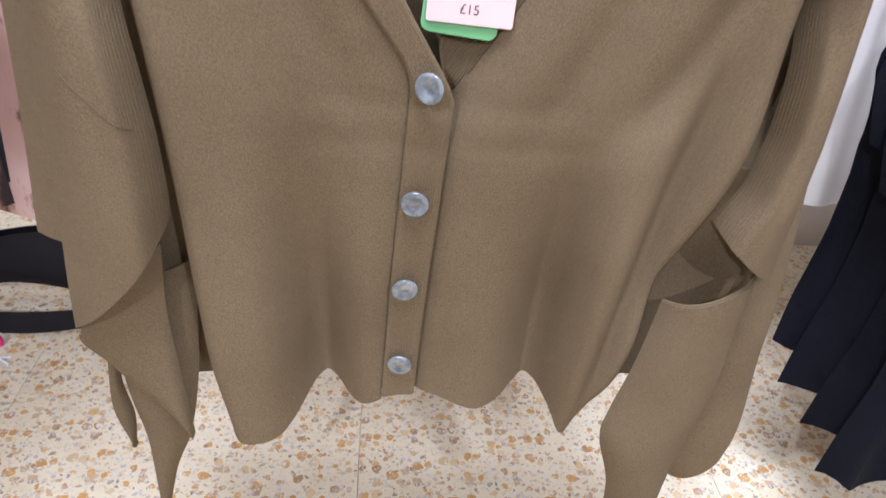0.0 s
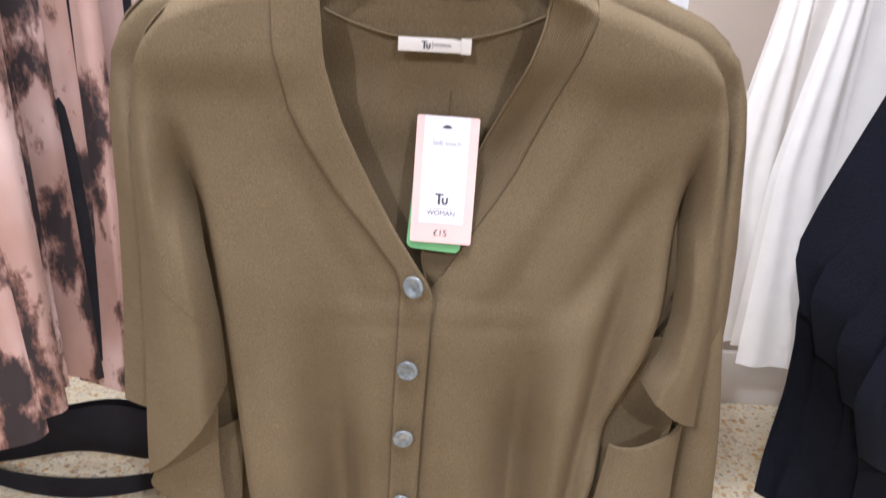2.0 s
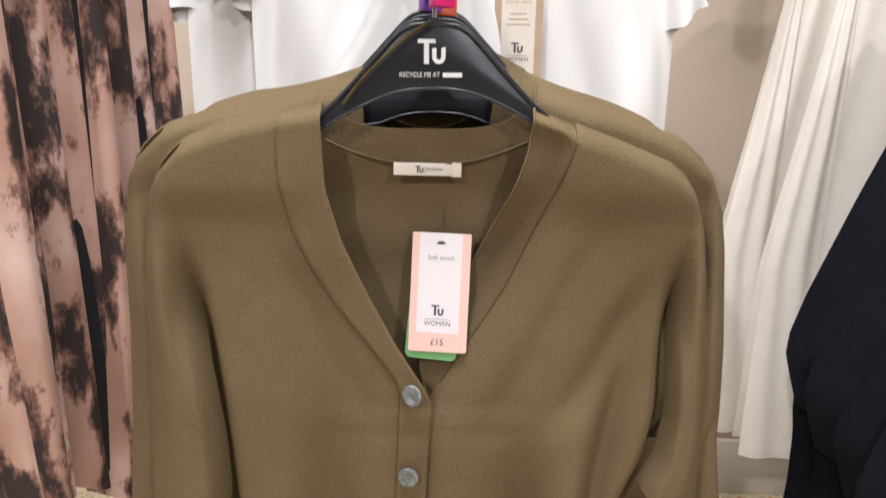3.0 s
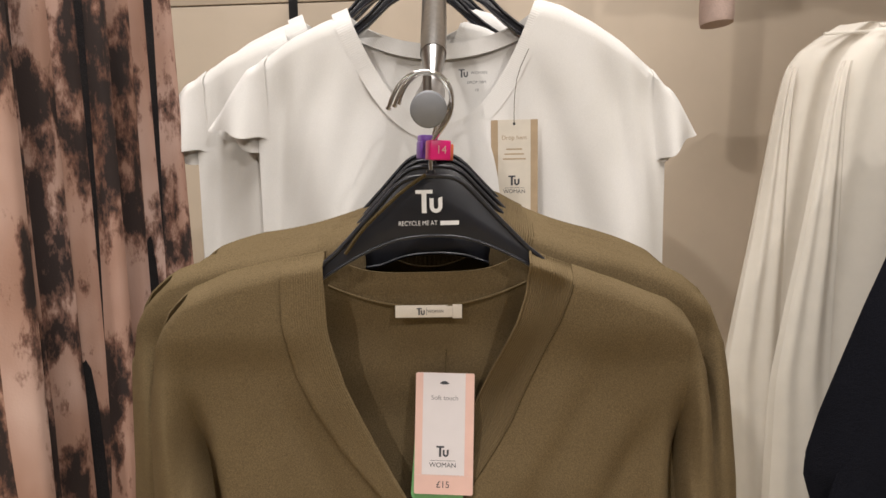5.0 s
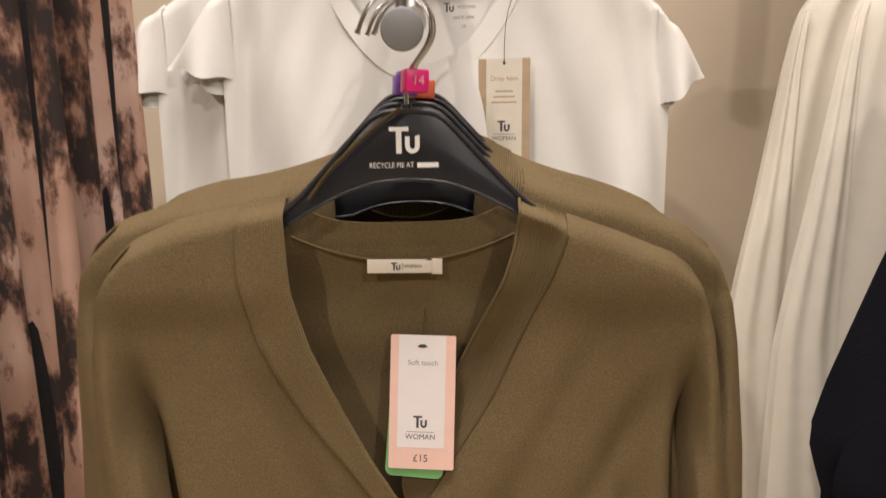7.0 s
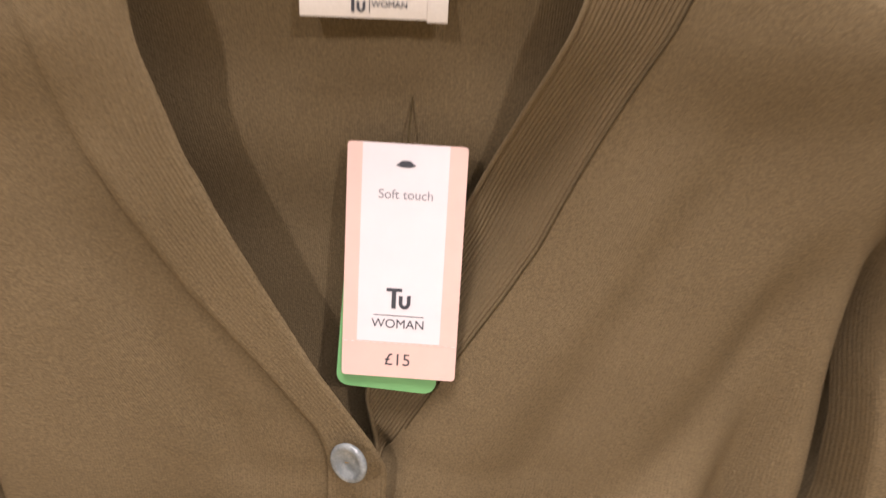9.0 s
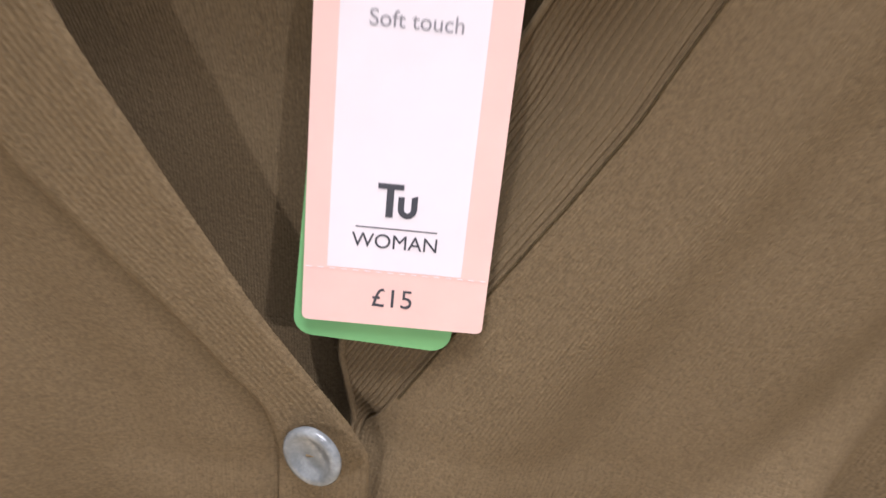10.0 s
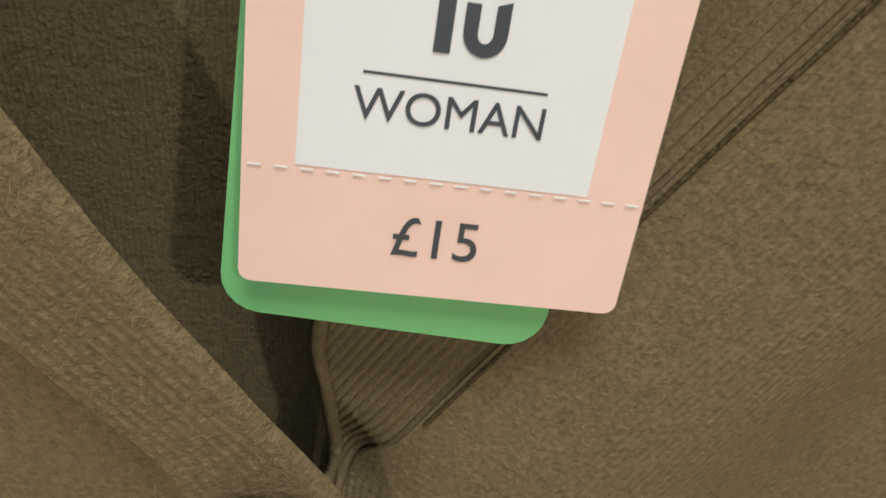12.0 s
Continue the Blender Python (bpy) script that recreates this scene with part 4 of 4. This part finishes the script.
def kraft_tag():
    t = thing("hang_tag", "kraft and cream card tag on a thin cord", "price tag", at=(0.0925, 0.2455, 0.966))
    t.rotation_euler = Euler((0, radians(0.6), radians(-14)))
    part("card", box(-0.0265, 0.0265, -0.0004, 0.0004, -0.054, 0.054), M_KRAFT, t, flat=True)
    part("cream_field", box(-0.0185, 0.0185, -0.0006, -0.0005, -0.047, 0.054), M_CREAM, t, "cream printed field", flat=True)
    part("mark", put(mark(0.011), pose(-0.001, -0.0007, -0.014)), M_INK, t, flat=True)
    part("rule", box(-0.011, 0.011, -0.0007, -0.00062, -0.0225, -0.0221), M_INK, t, flat=True)
    lettering("lettering", "WOMAN", 0.0062, M_INK, t, pose(0, -0.0007, -0.0265))
    lettering("lettering", "Drop hem", 0.0068, M_KRAFT, t, pose(0, -0.0007, 0.034) @ Matrix.Shear("XZ", 4, (0.2, 0)))
    for k in range(3):
        part("print_bar", box(-0.009 - 0.002 * k, 0.009 + 0.002 * k, -0.0007, -0.00062, 0.0205 - 0.0055 * k, 0.0220 - 0.0055 * k), M_KRAFT, t, flat=True)
    part("eyelet", tube([(0, -0.0008, 0.0495), (0, -0.0004, 0.0495)], 0.0016, 12), M_INK, t)
    part("cord", tube(smoothed([(0, -0.001, 0.0495), (0.0005, -0.002, 0.08), (0.004, 0.0, 0.105), (0.016, 0.004, 0.132)], 1), 0.0004, 6), M_STITCH, t)


kraft_tag()

# ---- side garments ----


def curtain(a, b, z0, z1, waves, depth, phase, flare=0.0, nu=160, nv=40, edge=0.01):
    """Pleated cloth hanging between two plan points a and b."""
    ax, ay = a
    bx, by = b
    L = math.hypot(bx - ax, by - ay)
    nx, ny = -(by - ay) / L, (bx - ax) / L

    def fn(u, v):
        z = z1 + (z0 - z1) * v
        w = depth * (0.5 + 0.5 * v) * (0.7 + 0.3 * math.sin(7 * u + phase))
        s = 2 * math.pi * waves * (u + 0.018 * math.sin(9 * u + phase) + 0.008 * math.sin(5 * v + 3 * u))
        o = w * (math.sin(s + phase) + 0.3 * math.sin(2.3 * s + 1 + phase))
        f = 1 + flare * v
        x = ax + (bx - ax) * (0.5 + (u - 0.5) * f) + nx * o + (bx - ax) / L * 0.4 * w * math.cos(s + phase)
        y = ay + (by - ay) * (0.5 + (u - 0.5) * f) + ny * o + (by - ay) / L * 0.4 * w * math.cos(s + phase)
        return (x, y, z + edge * math.sin(6 * u + phase) * v)
    return sheet(fn, nu, nv, 0.0012)


def pleat(a, b, z0, z1, depth, k, flare):
    """One flat knife pleat: its outer edge stands forward, its inner edge lies under the next."""
    ax, ay = a
    bx, by = b
    L = math.hypot(bx - ax, by - ay)
    nx, ny = (by - ay) / L, -(bx - ax) / L

    def fn(u, v):
        z = z1 + (z0 - z1) * v
        o = depth * (u - 0.3) * (0.55 + 0.45 * v) + 0.008 * math.sin(3.1 * v + 1.7 * k) * v + 0.004 * math.sin(5 * u + 2.3 * k + 2 * v)
        roll = 0.010 * max(0.0, (u - 0.86) / 0.14) ** 2
        s = u + flare * v * (u - 0.5) + 0.05 * math.sin(2.2 * v + 2.1 * k)
        return (ax + (bx - ax) * s + nx * (o - roll), ay + (by - ay) * s + ny * (o - roll), z + 0.012 * math.sin(2.5 * u + k) * v)
    return sheet(fn, 14, 36, 0.0012)


def dress(label, a, b, z0, count, seed):
    d = thing("dress", label, "dress", "tie-dye dresses")
    rng = random.Random(seed)
    cuts = [0.0]
    for k in range(count):
        cuts.append(cuts[-1] + 0.6 + 0.8 * rng.random())
    cuts = [q / cuts[-1] for q in cuts]

    def at(q):
        return (a[0] + (b[0] - a[0]) * q, a[1] + (b[1] - a[1]) * q)
    for k in range(count):
        part("pleat", pleat(at(cuts[k] - 0.14), at(cuts[k + 1]), z0 + 0.02 * rng.random(), 1.46, 0.026, k + 10 * seed, 0.12), M_DYE, d)
    part("lining", curtain(at(0.02), at(0.96), z0 + 0.03, 1.455, 1.5, 0.003, seed, 0.02, 40, 12), M_BLACK, d, "dark lining")
    part("shoulder", curtain(at(0.25), at(0.75), 1.45, 1.575, 2.4, 0.011, seed, 0.0, 60, 12), M_DYE, d)
    # the skirt swings out towards its hem
    for piece in d.children:
        for p in piece.data.vertices:
            p.co.x -= 0.018 * (p.co.z - z0) / (1.46 - z0)
    return d


dress("pink and black tie-dye pleated crepe dress hanging on a steel rail", (-0.62, -0.02), (-0.378, 0.10), 0.44, 9, 1)
dress("pink and black tie-dye dress hanging behind another", (-0.56, 0.10), (-0.328, 0.20), 0.44, 9, 2)
dress("darker pink and black tie-dye dress hanging close to the wall", (-0.50, 0.20), (-0.300, 0.31), 0.555, 7, 3)


def long_shirt(label, x0, y, z0, waves, phase):
    """A sheer shirt, narrow at the shoulder and flaring to the hem."""
    s = thing("long_shirt", label, "shirt", "cream shirts")
    edge = [(0.33, 0.450), (0.64, 0.464), (0.74, 0.482), (0.84, 0.502), (1.045, 0.538), (1.12, 0.556), (1.16, 0.60), (1.18, 0.66)]

    def body(u, v):
        z = z0 + (1.175 - z0) * v
        left = soft(edge, z, 0.02) + x0
        right = 1.35 + x0 - 0.12 * v
        x = left + (right - left) * u
        w = 0.0048 * (1 - 0.3 * v) * (0.6 + 0.4 * math.sin(11 * u + phase))
        return (x, y + w * math.sin(2 * math.pi * waves * (u + 0.02 * math.sin(8 * u + phase)) + phase) + 0.02 * (1 - smooth(u / 0.06)), z - 0.01 * math.sin(14 * u + phase) * (1 - v))

    def arm(u, v):
        z = z0 - 0.02 + (1.13 - z0) * v
        left = soft(edge, z, 0.02) + x0 - 0.004
        x = left + (0.12 - 0.105 * v) * u
        return (x, y - 0.028 * (1 - v) - 0.003 + 0.003 * math.sin(13 * u + phase + 2 * v) + 0.010 * (2 * abs(u - 0.5)) ** 3, z)

    part("body", sheet(body, 150, 40, 0.0008), M_SHEER, s)
    part("sleeve", sheet(arm, 40, 40, 0.0008), M_SHEER, s)
    part("shoulder_seam", tube([(0.60 + x0 + 0.45 * k / 8, y - 0.002, 1.158 + 0.014 * k / 8) for k in range(9)], 0.003, 6), M_SHEER, s)
    return s


long_shirt("long sheer cream chiffon shirt hanging close to the wall", -0.004, 0.55, 0.37, 11, 0.4)
long_shirt("long sheer cream chiffon shirt hanging in front of another", 0.045, 0.49, 0.355, 9.5, 2.2)


def navy_top(label, y, dx, dz, phase):
    n = thing("navy_top", label, "top", "navy tops")
    left = [(0.22, 0.436), (0.30, 0.440), (0.40, 0.452), (0.475, 0.452), (0.53, 0.444), (0.60, 0.408), (0.66, 0.425), (0.80, 0.477), (0.95, 0.54), (1.08, 0.62)]

    def body(u, v):
        z = 0.24 + (1.08 - 0.24) * v
        x0 = soft(left, z, 0.01) + 0.02 * smooth((z - 0.5) / 0.1)
        x = x0 + (1.30 - x0) * u
        o = 0.016 * math.sin(44 * u + phase + 3 * v) * (1 - 0.5 * v) + 0.03 * (1 - smooth(u / 0.05))
        return (x + dx, y + o, z + dz - 0.014 * math.sin(52 * u + phase) * (1 - v))

    def arm(u, v):
        z = 0.525 + (1.06 - 0.525) * v - 0.05 * u * (1 - v)
        x0 = soft(left, max(z, 0.60), 0.01)
        x = x0 + (0.10 + 0.05 * v) * u + 0.03 * (1 - v) * (0.6 - min(z, 0.6)) * 10
        return (x + dx, y - 0.02 + 0.01 * math.sin(9 * u + phase) + 0.025 * (2 * abs(u - 0.5)) ** 3, z + dz)
    part("body", sheet(body, 90, 50, 0.002), M_NAVY, n)
    part("sleeve", sheet(arm, 24, 30, 0.002), M_NAVY, n)
    return n


navy_top("navy blue soft top with loose sleeves hanging", 0.250, 0.026, -0.004, 0.2)
navy_top("navy blue soft top hanging in front of another", 0.222, 0.044, -0.050, 1.5)
navy_top("navy blue soft top with a rounded hem hanging", 0.192, 0.066, -0.092, 2.8)
navy_top("navy blue soft top hanging foremost of the row", 0.160, 0.074, -0.140, 4.0)


def garment_rail(label, x, y0, z):
    r = thing("garment_rail", label, "garment rail", "garment rails")
    y1 = 0.955 - 0.0577 * x
    part("tube", tube([(x, y0, z), (x, y1 - 0.02, z)], 0.0128, 20), M_STEEL, r)
    part("end_cap", tube([(x, y0 - 0.005, z), (x, y0, z)], 0.0136, 24), M_GREY, r)
    part("bracket", box(x - 0.02, x + 0.02, y1 - 0.03, y1 + 0.003, z - 0.06, z + 0.06, 0.003), M_SLOT, r)


garment_rail("straight steel rail holding the tie-dye dresses", -0.47, -0.06, 1.665)
garment_rail("straight steel rail holding the navy tops", 0.97, 0.06, 1.245)
garment_rail("straight steel rail holding the cream shirts", 1.0, 0.42, 1.345)
garment_rail("straight steel rail holding the pink jumper", 0.61, 0.40, 1.975)
for x, y, z, turn in ((-0.4975, 0.04, 1.642, 26), (-0.4425, 0.15, 1.642, 24), (-0.4, 0.255, 1.642, 27), (0.97, 0.255, 1.222, 0), (0.975, 0.228, 1.222, 0), (0.97, 0.199, 1.222, 0), (0.973, 0.168, 1.222, 0), (1.0, 0.552, 1.322, 0), (1.0, 0.492, 1.322, 0), (0.61, 0.48, 1.952, 0)):
    hb = hanger(None, False, True)
    hb["label"], hb["group"] = "black plastic hanger on a straight rail", "hangers on the straight rails"
    hb.matrix_world = pose(x if turn == 0 else -0.47, y, z - 1.018, 0, 0, turn)


def jumper():
    j = thing("jumper", "pale pink ribbed jumper hanging above, one sleeve showing", "jumper")
    part("sleeve", tube([(0.43, 0.48, 1.72), (0.412, 0.48, 1.32), (0.407, 0.48, 1.232)], [(0.035, 0.02), (0.036, 0.02), (0.033, 0.018)], 24), M_PINK_KNIT, j)
    part("cuff", tube([(0.407, 0.48, 1.230), (0.407, 0.48, 1.174), (0.407, 0.48, 1.163)], [(0.036, 0.02), (0.039, 0.021), (0.037, 0.02)], 32), M_PINK_KNIT, j, "ribbed pink cuff")
    part("body", curtain((0.45, 0.49), (0.80, 0.47), 1.42, 1.86, 4, 0.01, 0.4), M_PINK_KNIT, j)


jumper()


def black_bag():
    b = thing("shoulder_bag", "limp black cloth bag slumped on the floor, strap trailing", "bag", at=(-0.62, 0.62, 0))

    def body(side):
        def fn(u, v):
            x = -0.28 + 0.56 * u
            e = 1 - abs(2 * u - 1) ** 6
            zb = 0.045 * max(0.0, math.cos(math.pi * (u - 0.5) * 1.15))
            z = zb + (0.135 + 0.010 * math.sin(14 * u) - zb) * v
            return (x, side * 0.03 * e * math.sin(math.pi * (0.15 + 0.75 * v)) + 0.004 * math.sin(17 * u + 3 * v), z)
        return fn
    part("front", sheet(body(-1), 50, 14, 0.002), M_BLACK, b)
    part("back", sheet(body(1), 50, 14, 0.002), M_BLACK, b)

    def strap(u, v):
        a = -1 + 2 * u
        z = 0.003 + 0.045 * a * a + 0.022 * (1 - a * a) * v + 0.012 * v
        return (0.25 * a, -0.045 - 0.045 * (1 - a * a) + 0.010 * v, z)
    part("strap", sheet(strap, 40, 4, 0.003), M_BLACK, b)


black_bag()


def litter():
    t = thing("size_marker", "small pink plastic size marker dropped on the floor", "size marker", at=(-0.634, 0.505, 0.0))
    part("clip", put(box(-0.009, 0.009, -0.007, 0.007, 0.0, 0.012, 0.002), pose(0, 0, 0, 0, 0, 30)), M_MAGENTA, t)


    c = thing("plastic_clip", "small clear plastic clip dropped on the floor", "clip", at=(-0.612, 0.472, 0.0))
    part("bar", tube([(-0.012, 0, 0.002), (0.012, 0.004, 0.002)], 0.002, 8), M_WHITE_INK, c)
    part("bar", tube([(-0.002, -0.004, 0.0055), (0.016, -0.014, 0.002)], 0.002, 8), M_WHITE_INK, c)


litter()

# ---- floor tiles ----
TILE = 0.5
tile_mesh = part("tile", put(box(-TILE / 2 + 0.0003, TILE / 2 - 0.0003, -TILE / 2 + 0.0003, TILE / 2 - 0.0003, -0.006, 0.0, 0.0003), Matrix()), M_FLOOR, FLOOR, flat=True)
tile_mesh.location = (-0.06 + TILE / 2, 0.15, 0)
for i in range(-7, 8):
    for j in range(-8, 4):
        if (i, j) != (0, 0):
            o = new("tile", tile_mesh.data)
            o.parent = FLOOR
            o.location = (-0.06 + TILE / 2 + i * TILE, 0.15 + j * TILE, 0)
